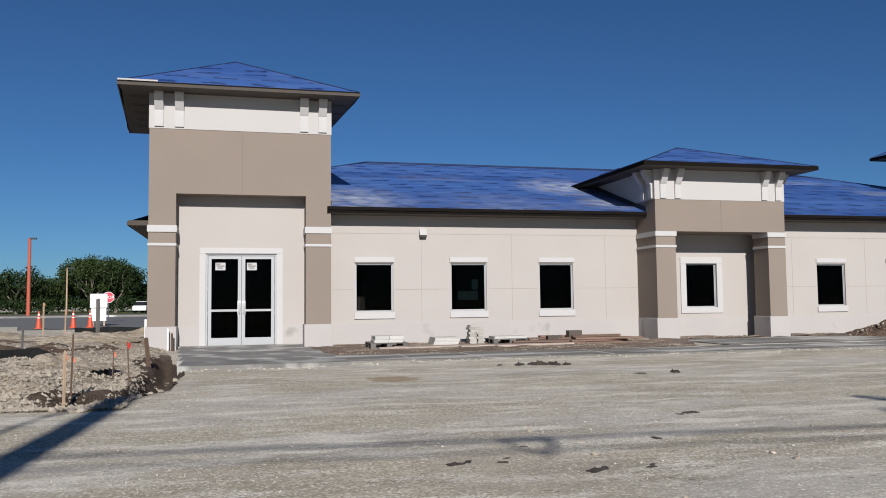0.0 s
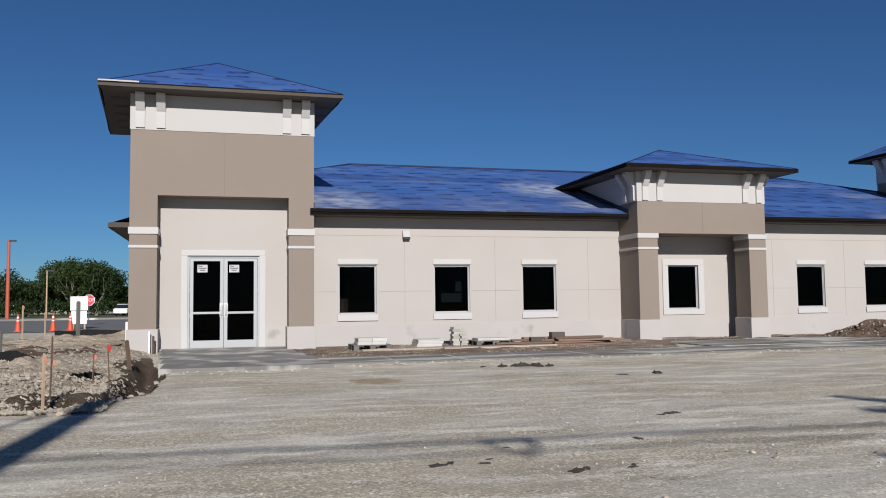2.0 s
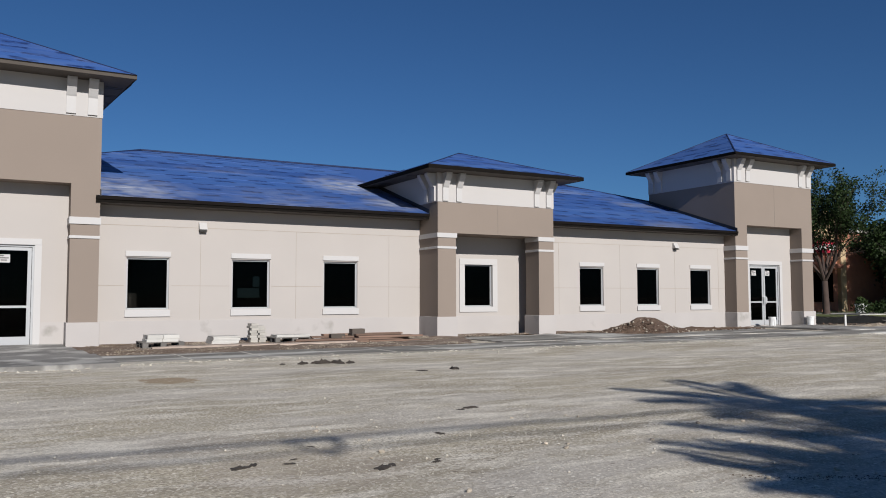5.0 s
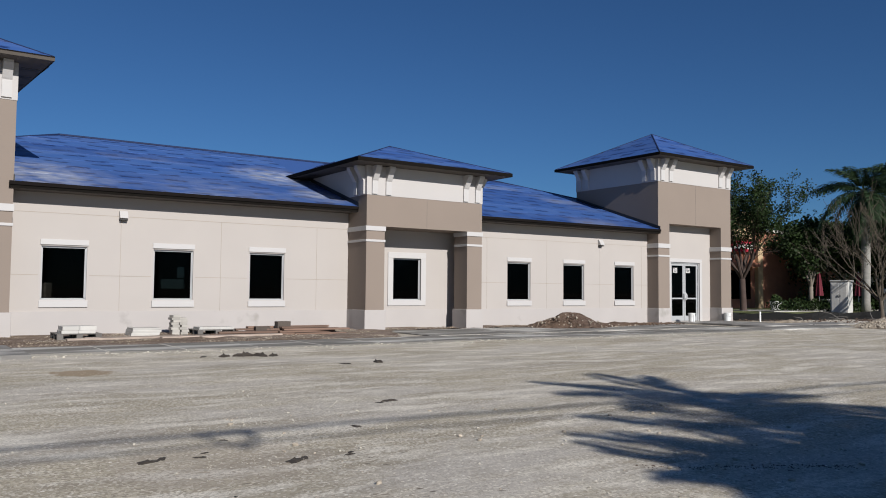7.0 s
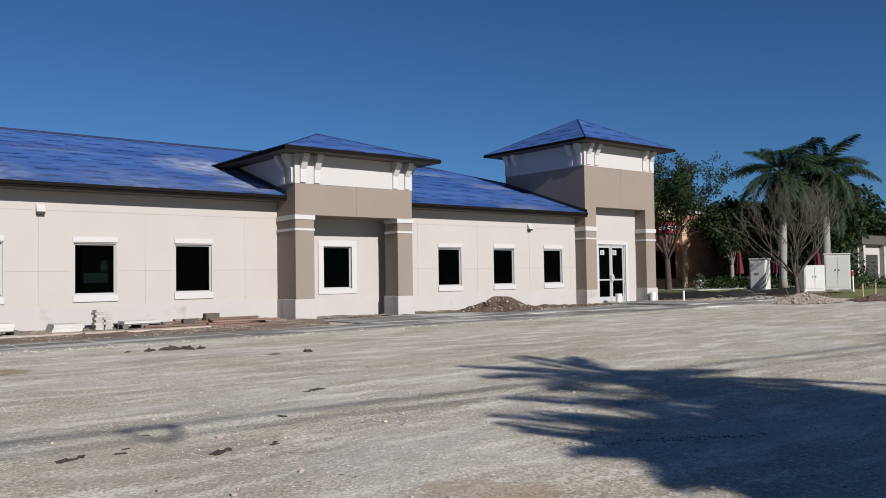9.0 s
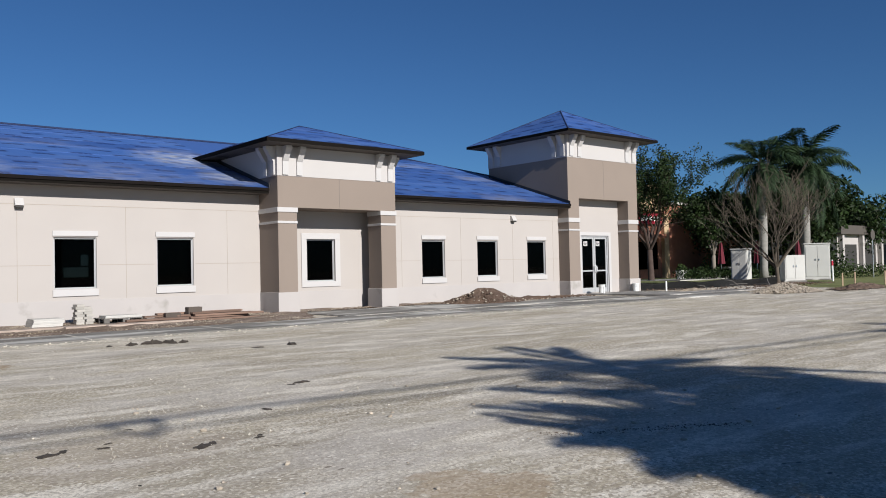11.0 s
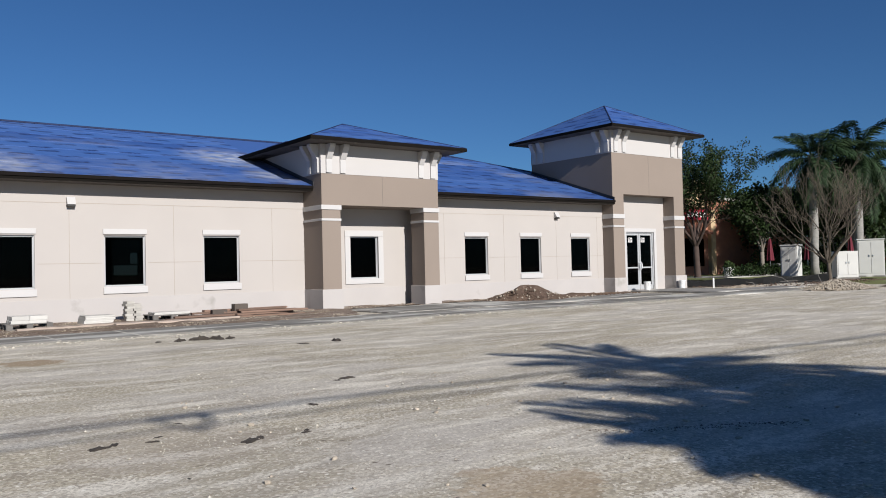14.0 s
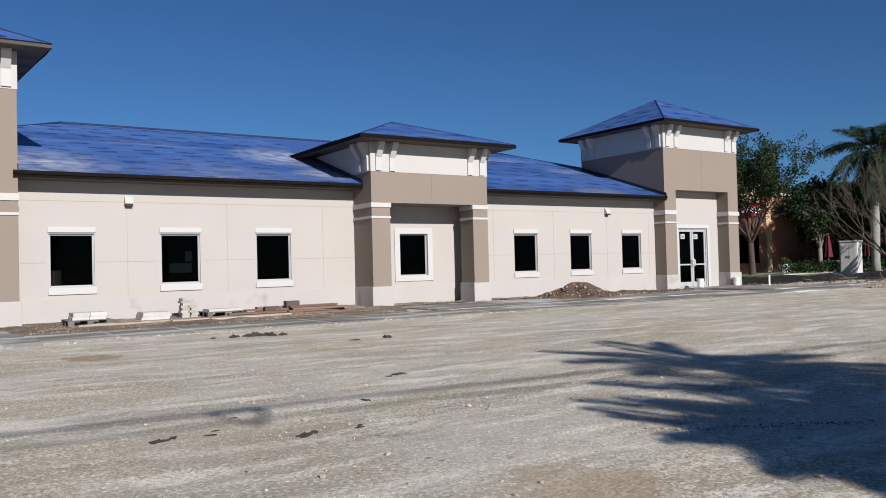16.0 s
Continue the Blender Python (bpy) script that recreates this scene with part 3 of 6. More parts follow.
main_roof = part("roof", deck, TARP, building, "low hipped main roof covered in blue underlayment")
K = 7
for k in range(K):
    ya, yb = EAVE_Y + (RIDGE_Y - EAVE_Y) * k / K, EAVE_Y + (RIDGE_Y - EAVE_Y) * min(1, (k + 1.1) / K)
    for xa, xb, ha, hb in ((3.56, C_X0, 1, 0), (C_X1, 27.57, 0, 1)):
        def left(y, xa=xa, ha=ha):
            return max(xa if y < 4.3 else -9, LEFT_EAVE + y - EAVE_Y) if ha else xa
        def right(y, xb=xb, hb=hb):
            return min(xb if y < 4.3 else 99, RIGHT_EAVE - y + EAVE_Y) if hb else xb
        hip_sheets(main_roof, "sheet", (left(ya), ya, roof_z(8, ya)), (right(ya), ya, roof_z(8, ya)), (left(yb) if not (ya < 4.3 < yb) else max(left(ya), LEFT_EAVE + yb - EAVE_Y), yb, roof_z(10, yb)), (right(yb) if not (ya < 4.3 < yb) else min(right(ya), RIGHT_EAVE - yb + EAVE_Y), yb, roof_z(10, yb)), 1, 0.014)
for a, b in ((3.46, C_X0), (C_X1, 27.65)):
    boxed("fascia", FASCIA, main_roof, a, b, EAVE_Y - 0.035, EAVE_Y, EAVE_Z - 0.09, EAVE_Z + 0.005, label="dark bronze metal fascia")
    boxed("sub_fascia", DARKBOARD, main_roof, a, b, EAVE_Y, EAVE_Y + 0.03, EAVE_Z - 0.17, EAVE_Z - 0.02)
    boxed("soffit", SOFFIT, main_roof, max(a, 3.562), min(b, 27.568), EAVE_Y + 0.03, 0.0, EAVE_Z - 0.17, EAVE_Z - 0.14)
for x in (LEFT_EAVE - 0.035, RIGHT_EAVE):
    boxed("fascia", SUBFASCIA if x < 0 else FASCIA, main_roof, x, x + 0.035, 4.45, BACK_EAVE, EAVE_Z - 0.13, EAVE_Z + 0.005)
for a, b in ((LEFT_EAVE, -1.29), (32.43, RIGHT_EAVE)):
    boxed("fascia", SUBFASCIA if a < 0 else FASCIA, main_roof, a, b, 4.415, 4.45, EAVE_Z - 0.13, EAVE_Z + 0.03)
for a, b, c in ((LEFT_EAVE, -1.29, 4.45), (32.43, RIGHT_EAVE, 4.45), (-1.29, 32.43, 15.4)):
    boxed("soffit", SOFFIT, main_roof, a, b, c, BACK_EAVE, EAVE_Z - 0.12, EAVE_Z - 0.09)
for a, b in (((RX0, RIDGE_Y, RZ), (RX1, RIDGE_Y, RZ)), ((RX0, RIDGE_Y, RZ), (LEFT_EAVE + 4.28 - EAVE_Y, 4.28, roof_z(LEFT_EAVE + 4.28 - EAVE_Y, 4.28))), ((RX1, RIDGE_Y, RZ), (RIGHT_EAVE - 4.28 + EAVE_Y, 4.28, roof_z(RIGHT_EAVE - 4.28 + EAVE_Y, 4.28)))):
    bm = bmesh.new()
    tube(bm, [a, b], 0.035, 6)
    part("ridge_tape", bm, RIDGE, main_roof, "dark blue lap along the ridge")
# black flashing where the roof meets tower and canopy sides
for x, s, ylim in ((3.56, 1, 4.28), (27.57, -1, 4.28), (C_X0, -1, 3.7), (C_X1, 1, 3.7)):
    bm = bmesh.new()
    prism(bm, [(EAVE_Y - 0.06, roof_z(8, EAVE_Y) - 0.02), (ylim, roof_z(8, ylim) - 0.02), (ylim, roof_z(8, ylim) + 0.13), (EAVE_Y - 0.06, roof_z(8, EAVE_Y) + 0.13)], x, x + s * 0.02, lambda u, v, w: (w, u, v))
    part("flashing", bm, FLASH, main_roof, "black step flashing")


def wall_light(x):
    bm = bmesh.new()
    prism(bm, [(0, 3.40), (0.06, 3.40), (0.17, 3.22), (0.17, 3.19), (0, 3.17)], x - 0.11, x + 0.11, lambda o, z, w: (w, -o, z))
    bmesh.ops.bevel(bm, geom=bm.edges[:], offset=0.006, segments=1, affect="EDGES")
    li = part("wall_light", bm, TRIM, building, "small white wedge-shaped wall light")
    boxed("lens", VENT, li, x - 0.1, x + 0.1, -0.155, -0.005, 3.135, 3.172)


wall_light(6.34)
wall_light(24.75)

# ---- ground ----
def gravel_material(name, color, dark, pale):
    m = bpy.data.materials.new(name)
    m.use_nodes = True
    t = m.node_tree
    n, l = t.nodes, t.links
    b = n["Principled BSDF"]
    geo = n.new("ShaderNodeNewGeometry")

    def noise_at(scale, detail, sx=1.0, sy=1.0):
        mp = n.new("ShaderNodeMapping")
        mp.inputs["Scale"].default_value = (sx, sy, 1)
        l.new(geo.outputs["Position"], mp.inputs[0])
        x = n.new("ShaderNodeTexNoise")
        x.inputs["Scale"].default_value, x.inputs["Detail"].default_value = scale, detail
        x.inputs["Roughness"].default_value = 0.65
        l.new(mp.outputs[0], x.inputs["Vector"])
        return x.outputs["Fac"]

    def ramp(src, lo, hi, a=0.0, c=1.0):
        x = n.new("ShaderNodeMapRange")
        for k, v in ((1, lo), (2, hi), (3, a), (4, c)):
            x.inputs[k].default_value = v
        l.new(src, x.inputs[0])
        return x.outputs[0]

    def mix(fac, a, c):
        x = n.new("ShaderNodeMix")
        x.data_type = "RGBA"
        l.new(fac, x.inputs[0])
        for k, v in ((6, a), (7, c)):
            if isinstance(v, tuple):
                x.inputs[k].default_value = (*v, 1)
            else:
                l.new(v, x.inputs[k])
        return x.outputs[2]

    tracks = ramp(noise_at(0.9, 5, 0.22, 1.0), 0.44, 0.58)
    col = mix(tracks, color, pale)
    col = mix(ramp(noise_at(0.35, 4), 0.52, 0.7, 0, 0.6), col, dark)
    col = mix(ramp(noise_at(6, 8, 0.5, 1.5), 0.5, 0.64, 0, 0.75), col, dark)
    col = mix(ramp(noise_at(30, 5), 0.5, 0.64, 0, 0.7), col, dark)
    col = mix(ramp(noise_at(2.2, 7, 0.3, 1.6), 0.5, 0.62, 0, 0.8), col, pale)
    col = mix(ramp(noise_at(0.7, 6, 0.5, 1.0), 0.47, 0.58, 0, 0.7), col, tuple(v * w for v, w in zip(color, (1.03, 0.99, 0.83))))
    col = mix(ramp(noise_at(1.7, 7, 0.7, 1.3), 0.54, 0.62, 0, 0.45), col, tuple(v * w for v, w in zip(dark, (1.15, 1.12, 1.0))))
    col = mix(ramp(noise_at(75, 4), 0.52, 0.64, 0, 0.75), col, dark)
    col = mix(ramp(noise_at(48, 4, 1.0, 1.0), 0.5, 0.6, 0, 0.9), col, pale)
    vo = n.new("ShaderNodeTexVoronoi")
    vo.inputs["Scale"].default_value = 16
    l.new(geo.outputs["Position"], vo.inputs["Vector"])
    spk = ramp(vo.outputs["Distance"], 0.14, 0.24, 1, 0)
    pick = ramp(noise_at(5, 5), 0.5, 0.56)
    mul = n.new("ShaderNodeMath")
    mul.operation = "MULTIPLY"
    l.new(spk, mul.inputs[0])
    l.new(pick, mul.inputs[1])
    col = mix(mul.outputs[0], col, tuple(min(0.9, v * 1.1) for v in pale))
    l.new(col, b.inputs["Base Color"])
    b.inputs["Roughness"].default_value = 0.95
    b.inputs["Specular IOR Level"].default_value = 0.15
    bp = n.new("ShaderNodeBump")
    bp.inputs["Strength"].default_value, bp.inputs["Distance"].default_value = 0.7, 0.02
    l.new(noise_at(38, 7), bp.inputs["Height"])
    l.new(bp.outputs[0], b.inputs["Normal"])
    return m


def lot_material():
    """Compacted crushed limestone: smooth grey wheel lanes, coarse tan lanes, grit, chips and two damp stains."""
    m = bpy.data.materials.new("crushed_limestone")
    m.use_nodes = True
    t = m.node_tree
    n, l = t.nodes, t.links
    b = n["Principled BSDF"]
    geo = n.new("ShaderNodeNewGeometry")

    def placed(sx, sy, turn):
        mp = n.new("ShaderNodeMapping")
        mp.inputs["Scale"].default_value = (sx, sy, 1)
        mp.inputs["Rotation"].default_value = (0, 0, radians(turn))
        l.new(geo.outputs["Position"], mp.inputs[0])
        return mp.outputs[0]

    def noise_at(scale, detail, sx=1.0, sy=1.0, turn=5.0, rough=0.62):
        x = n.new("ShaderNodeTexNoise")
        x.inputs["Scale"].default_value, x.inputs["Detail"].default_value, x.inputs["Roughness"].default_value = scale, detail, rough
        l.new(placed(sx, sy, turn), x.inputs["Vector"])
        return x.outputs["Fac"]

    def cells(scale, out, sx=1.0, sy=1.0):
        x = n.new("ShaderNodeTexVoronoi")
        x.inputs["Scale"].default_value = scale
        l.new(placed(sx, sy, 0), x.inputs["Vector"])
        return x.outputs[out]

    def ramp(src, lo, hi, a=0.0, c=1.0):
        x = n.new("ShaderNodeMapRange")
        for k, v in ((1, lo), (2, hi), (3, a), (4, c)):
            x.inputs[k].default_value = v
        l.new(src, x.inputs[0])
        return x.outputs[0]

    def times(a, c):
        x = n.new("ShaderNodeMath")
        x.operation = "MULTIPLY"
        l.new(a, x.inputs[0])
        l.new(c, x.inputs[1])
        return x.outputs[0]

    def mix(fac, a, c):
        x = n.new("ShaderNodeMix")
        x.data_type = "RGBA"
        l.new(fac, x.inputs[0])
        for k, v in ((6, a), (7, c)):
            if isinstance(v, tuple):
                x.inputs[k].default_value = (*v, 1)
            else:
                l.new(v, x.inputs[k])
        return x.outputs[2]

    grey, tan, pale, dark = (0.545, 0.50, 0.437), (0.53, 0.468, 0.357), (0.77, 0.715, 0.615), (0.286, 0.246, 0.19)
    lane = ramp(noise_at(0.5, 5, 0.4, 1.0, 9), 0.44, 0.56)
    col = mix(lane, grey, tan)
    col = mix(ramp(noise_at(0.75, 8, 0.6, 1.1, 15, 0.6), 0.5, 0.6, 0, 0.6), col, (0.44, 0.39, 0.29))
    col = mix(ramp(noise_at(0.9, 7, 0.38, 1.2, 12), 0.48, 0.64, 0, 0.6), col, dark)
    col = mix(ramp(noise_at(1.6, 9, 0.45, 1.5, 2), 0.5, 0.6, 0, 0.9), col, pale)
    col = mix(ramp(noise_at(3.4, 9, 0.45, 1.3, 25, 0.7), 0.5, 0.68, 0, 0.4), col, dark)
    col = mix(ramp(noise_at(8, 7, 0.7, 1.3, -15, 0.7), 0.54, 0.68, 0, 0.32), col, pale)
    grit = ramp(cells(50, "Color"), 0.2, 0.85)
    col = mix(times(ramp(grit, 0.0, 0.55, 0.75, 0.0), ramp(lane, 0, 1, 0.45, 1.0)), col, dark)
    col = mix(ramp(grit, 0.72, 1.0, 0.0, 0.65), col, pale)
    col = mix(ramp(noise_at(70, 3), 0.52, 0.66, 0, 0.6), col, dark)
    chips = times(ramp(cells(11, "Distance", 1.0, 1.3), 0.12, 0.2, 1, 0), ramp(noise_at(2.6, 5), 0.5, 0.58))
    col = mix(chips, col, (0.84, 0.80, 0.71))
    specks = times(ramp(cells(7, "Distance", 0.7, 1.4), 0.1, 0.16, 0.9, 0), ramp(noise_at(1.3, 5, 1, 1, 40), 0.52, 0.6))
    col = mix(specks, col, (0.16, 0.135, 0.105))
    for place, reach, most, shade in (((3.55, -10.2, 0.0), 0.75, 0.92, (0.33, 0.25, 0.165)), ((4.3, -20.0, 0.0), 0.75, 0.5, (0.37, 0.27, 0.17)), ((3.2, -17.4, 0.0), 1.1, 0.3, (0.42, 0.36, 0.3))):
        far = n.new("ShaderNodeVectorMath")
        far.operation = "DISTANCE"
        l.new(geo.outputs["Position"], far.inputs[0])
        far.inputs[1].default_value = place
        rag = n.new("ShaderNodeMath")
        rag.operation = "MULTIPLY_ADD"
        l.new(noise_at(3.0, 6, 1, 1, 20), rag.inputs[0])
        rag.inputs[1].default_value = 0.9
        l.new(far.outputs["Value"], rag.inputs[2])
        col = mix(ramp(rag.outputs[0], reach + 0.17, reach + 0.1, 0.0, most), col, shade)
    l.new(col, b.inputs["Base Color"])
    b.inputs["Roughness"].default_value, b.inputs["Specular IOR Level"].default_value = 0.95, 0.15
    bp = n.new("ShaderNodeBump")
    bp.inputs["Strength"].default_value, bp.inputs["Distance"].default_value = 0.45, 0.03
    l.new(noise_at(22, 8, 0.8, 1.2, 0, 0.7), bp.inputs["Height"])
    b2 = n.new("ShaderNodeBump")
    b2.inputs["Strength"].default_value, b2.inputs["Distance"].default_value = 0.35, 0.02
    l.new(times(grit, ramp(lane, 0, 1, 0.3, 1.0)), b2.inputs["Height"])
    l.new(bp.outputs[0], b2.inputs["Normal"])
    l.new(b2.outputs[0], b.inputs["Normal"])
    return m


GRAVEL = lot_material()
DIRT = gravel_material("brown_dirt", (0.105, 0.07, 0.054), (0.045, 0.03, 0.022), (0.165, 0.118, 0.09))
MUD = gravel_material("dark_wet_soil", (0.06, 0.042, 0.032), (0.022, 0.015, 0.011), (0.13, 0.098, 0.075))
BED = gravel_material("brown_earth_with_rubble", (0.145, 0.103, 0.082), (0.055, 0.037, 0.028), (0.27, 0.215, 0.175))
SPOIL = gravel_material("limestone_spoil", (0.285, 0.232, 0.182), (0.10, 0.074, 0.054), (0.44, 0.385, 0.31))
ASPHALT = material("asphalt", (0.1456, 0.1424, 0.1376), 0.9, scale=0.4, spread=0.15, fine=40, bump=0.2)
GRASS = material("lawn_green", (0.147, 0.159, 0.046), 0.95, scale=0.5, spread=0.25, fine=25, bump=0.5, dist=0.04)


def smooth_step(a, b, x):
    t = np.clip((x - a) / (b - a), 0, 1)
    return t * t * (3 - 2 * t)


def wave(x, y, seed, n=14, lo=0.3, hi=3.0):
    """A sum of random waves, between about -1 and 1."""
    r = np.random.default_rng(seed)
    out = 0 * x
    for _ in range(n):
        a, k, p = r.uniform(0, math.tau), r.uniform(lo, hi), r.uniform(0, math.tau)
        out = out + np.sin(k * (x * math.cos(a) + y * math.sin(a)) + p) / n**0.5
    return out


def trench_x(y):
    return -0.22 - 0.48 * np.maximum(-10.8 - y, 0) - 0.08 * np.maximum(y + 7.2, 0)


def ground_z(x, y):
    x, y = np.asarray(x, float), np.asarray(y, float)
    z = 0.012 * wave(x, y, 1, 14, 0.4, 2.5) + 0.003 * wave(x, y, 2, 16, 4, 11)
    near = smooth_step(60, 30, np.hypot(x - 12, y + 12))
    z = z * near
    # heaped spoil and a trench beside the apron
    m = smooth_step(-0.75, -1.7, x - 0.05 * (y + 10)) * smooth_step(-13.1, -11.5, y + 0.25 * (x + 1.5)) * smooth_step(7.0, 0.0, y) * smooth_step(-14, -7, x)
    bank = smooth_step(-13.0, -12.1, y + 0.25 * (x + 1.5)) * smooth_step(-9.6, -11.4, y + 0.25 * (x + 1.5))
    z = z + m * (0.15 + 0.10 * wave(x, y, 3, 14, 0.5, 1.6) + 0.05 * wave(x, y, 4, 14, 2.5, 7)) + m * bank * 0.16
    t = smooth_step(0.35, 0.0, np.abs(x - trench_x(y))) * smooth_step(-12.8, -12.3, y) * smooth_step(-3.0, -5.0, y)
    z = z - 0.4 * t
    # lawn and verge rise a little beyond the lot
    z = z + 0.16 * smooth_step(33.5, 38.0, x + 0.25 * y) * smooth_step(-40, -20, y)
    return z


def spaced(lo, hi, step, reach):
    core = np.arange(lo, hi + 1e-6, step)
    out, d, p = [], step, hi
    while p < reach:
        d *= 1.35
        p += d
        out.append(p)
    back, d, p = [], step, lo
    while p > -reach:
        d *= 1.35
        p -= d
        back.append(p)
    return np.array(back[::-1] + list(core) + out)


gx, gy = spaced(-10, 22, 0.16, 2500), spaced(-24, 1.5, 0.16, 2500)
X, Y = np.meshgrid(gx, gy)
Z = ground_z(X, Y)
Z = np.where((X > -1.2) & (X < 32.6) & (Y > 0.15) & (Y < 15.3), -0.25, Z)
idx = np.arange(X.size).reshape(X.shape)
quads = np.stack([idx[:-1, :-1], idx[:-1, 1:], idx[1:, 1:], idx[1:, :-1]], -1).reshape(-1, 4)
me = bpy.data.meshes.new("ground")
me.from_pydata(np.stack([X, Y, Z], -1).reshape(-1, 3).tolist(), [], quads.tolist())
me.materials.append(GRAVEL)
for p in me.polygons:
    p.use_smooth = True
ground = tagged(new("ground", me), "pale crushed limestone lot with tyre tracks", "ground", kind="structure")

# ---- beds, walks and road ----
def sheet(name, x0, x1, y0, y1, step, height, mat, keep=None, smooth=True):
    """A grid sheet that follows height(x, y), cut where keep(x, y) is false."""
    xs, ys = np.arange(x0, x1 + 1e-6, step), np.arange(y0, y1 + 1e-6, step)
    gx_, gy_ = np.meshgrid(xs, ys)
    gz_ = height(gx_, gy_)
    ids = np.arange(gx_.size).reshape(gx_.shape)
    q = np.stack([ids[:-1, :-1], ids[:-1, 1:], ids[1:, 1:], ids[1:, :-1]], -1).reshape(-1, 4)
    if keep is not None:
        ok = keep(gx_, gy_).reshape(-1)
        q = q[ok[q].all(1)]
    used = np.unique(q)
    remap = np.zeros(gx_.size, int)
    remap[used] = np.arange(len(used))
    me_ = bpy.data.meshes.new(name)
    me_.from_pydata(np.stack([gx_, gy_, gz_], -1).reshape(-1, 3)[used].tolist(), [], remap[q].tolist())
    me_.materials.append(mat)
    if smooth:
        for p_ in me_.polygons:
            p_.use_smooth = True
    return new(name, me_)


def ragged(x, y, seed):
    return 0.18 * wave(x, y, seed, 10, 1.0, 4.0)


def spoil_in(x, y):
    return np.minimum(-0.1 - x - 0.6 * ragged(x, y, 21) - 0.08 * np.clip(y + 7.2, 0, 6.5), y + 0.3 * (x + 1) + ragged(x, y, 22) + 12.8)


tagged(sheet("spoil_ground", -13, 0.2, -13.6, 9, 0.1, lambda x, y: ground_z(x, y) - 0.05 + 0.06 * smooth_step(0.0, 0.5, spoil_in(x, y)) + 0.025 * np.abs(wave(x, y, 31, 16, 6, 16)), SPOIL, lambda x, y: spoil_in(x, y) > 0.02), "broken limestone and earth spoil", "ground", kind="structure")
tagged(sheet("earth_bed", 2.9, 28.4, -5.4, -0.03, 0.12, lambda x, y: 0.035 + 0.012 * wave(x, y, 41, 14, 1, 4) + 0.016 * wave(x, y, 42, 14, 5, 14), BED,
    lambda x, y: (y > -5.0 + 0.4 * ragged(x, y, 43) + 3.5 * smooth_step(12.0, 14.6, x)) & (x < 28.2 + ragged(x, y, 44))), "brown earth bed along the wall", "ground", kind="structure")
tagged(sheet("verge", 30.5, 62, -16, 7.5, 0.3, lambda x, y: ground_z(x, y) + 0.02 + 0.03 * wave(x, y, 45, 14, 1, 4), BED,
    lambda x, y: (x + 0.25 * y + ragged(x, y, 46) * 2 > 34.2) & (x + 0.25 * y < np.where(y < -4.4, 35.0, 41.0))), "strip of brown earth at the lot's edge", "ground", kind="structure")
tagged(sheet("lawn", 37, 90, -40, 30, 0.8, lambda x, y: ground_z(x, y) + 0.035, GRASS, lambda x, y: x + 0.25 * y > np.where(y < -4.4, 34.9, 40.8)), "green mown lawn", "lawn", kind="structure")
tagged(sheet("road", -140, 4, 16.6, 86, 2.0, lambda x, y: 0 * x + 0.02, ASPHALT, lambda x, y: (y > 20.0 - 0.12 * (x + 8)) & ((x < -3) | (y > 30))), "grey asphalt road beyond the lot", "road", kind="structure")
tagged(sheet("far_lawn", -200, 60, 86, 136, 5.0, lambda x, y: 0 * x + 0.05, GRASS), "green verge below far trees", "lawn", kind="structure")
for dx in (0, 1):
    bm = bmesh.new()
    prism(bm, [(0, 0), (0.15, 0), (0.15, 0.17), (0.13, 0.19), (0.02, 0.19), (0, 0.17)], 0, 60, (lambda u, v, w: (-9.5 - w, 20.2 + 0.12 * w + u, v)) if dx == 0 else (lambda u, v, w: (2 - w, 60 + u, v)))
    tagged(new("kerb", mesh_of("kerb", bm, CONCRETE)), "pale concrete road kerb", "kerb", kind="structure")

walk_ob = thing("pavement", "grey concrete walk of cast slabs along the building", "pavement", kind="structure")
slab_bm = bmesh.new()
box(slab_bm, 0.006, 1.494, 0.0, 1.9, -0.08, 0.045)
bmesh.ops.bevel(slab_bm, geom=[e for e in slab_bm.edges if min(v.co.z for v in e.verts) > 0], offset=0.008, segments=1, affect="EDGES")
slab_me = mesh_of("slab", slab_bm, CONCRETE)
for k in range(20):
    piece("slab", slab_me, walk_ob, pose(3.12 + 1.5 * k, -6.85 + 0.012 * k, random.uniform(-0.008, 0.006)))
slab_bm = bmesh.new()
box(slab_bm, 0.0, 3.24, 0.006, 1.424, -0.12, 0.085)
bmesh.ops.bevel(slab_bm, geom=[e for e in slab_bm.edges if min(v.co.z for v in e.verts) > 0], offset=0.01, segments=1, affect="EDGES")
slab_me = mesh_of("apron_slab", slab_bm, APRON)
for k in range(5):
    piece("apron_slab", slab_me, walk_ob, pose(-0.02 - 0.11 * k, -7.43 + 1.43 * k, 0, 0, 0, 0))
boxed("apron_slab", CONCRETE, walk_ob, -0.55, 2.8, -0.275, 0.0, -0.1, 0.08)
for k in range(3):
    piece("apron_slab", slab_me, walk_ob, pose(28.5, -4.93 + 1.43 * k, -0.015))
piece("apron_slab", slab_me, walk_ob, pose(31.85, -4.93, -0.015))

inner_bm = bmesh.new()
box(inner_bm, 0.006, 1.494, 0.006, 3.2, -0.08, 0.04)
bmesh.ops.bevel(inner_bm, geom=[e for e in inner_bm.edges if min(v.co.z for v in e.verts) > 0], offset=0.008, segments=1, affect="EDGES")
inner_me = mesh_of("slab", inner_bm, CONCRETE)
for k in range(7, 16):
    piece("slab", inner_me, walk_ob, pose(3.12 + 1.5 * k, -4.95 + 0.012 * k, random.uniform(-0.008, 0.004)))

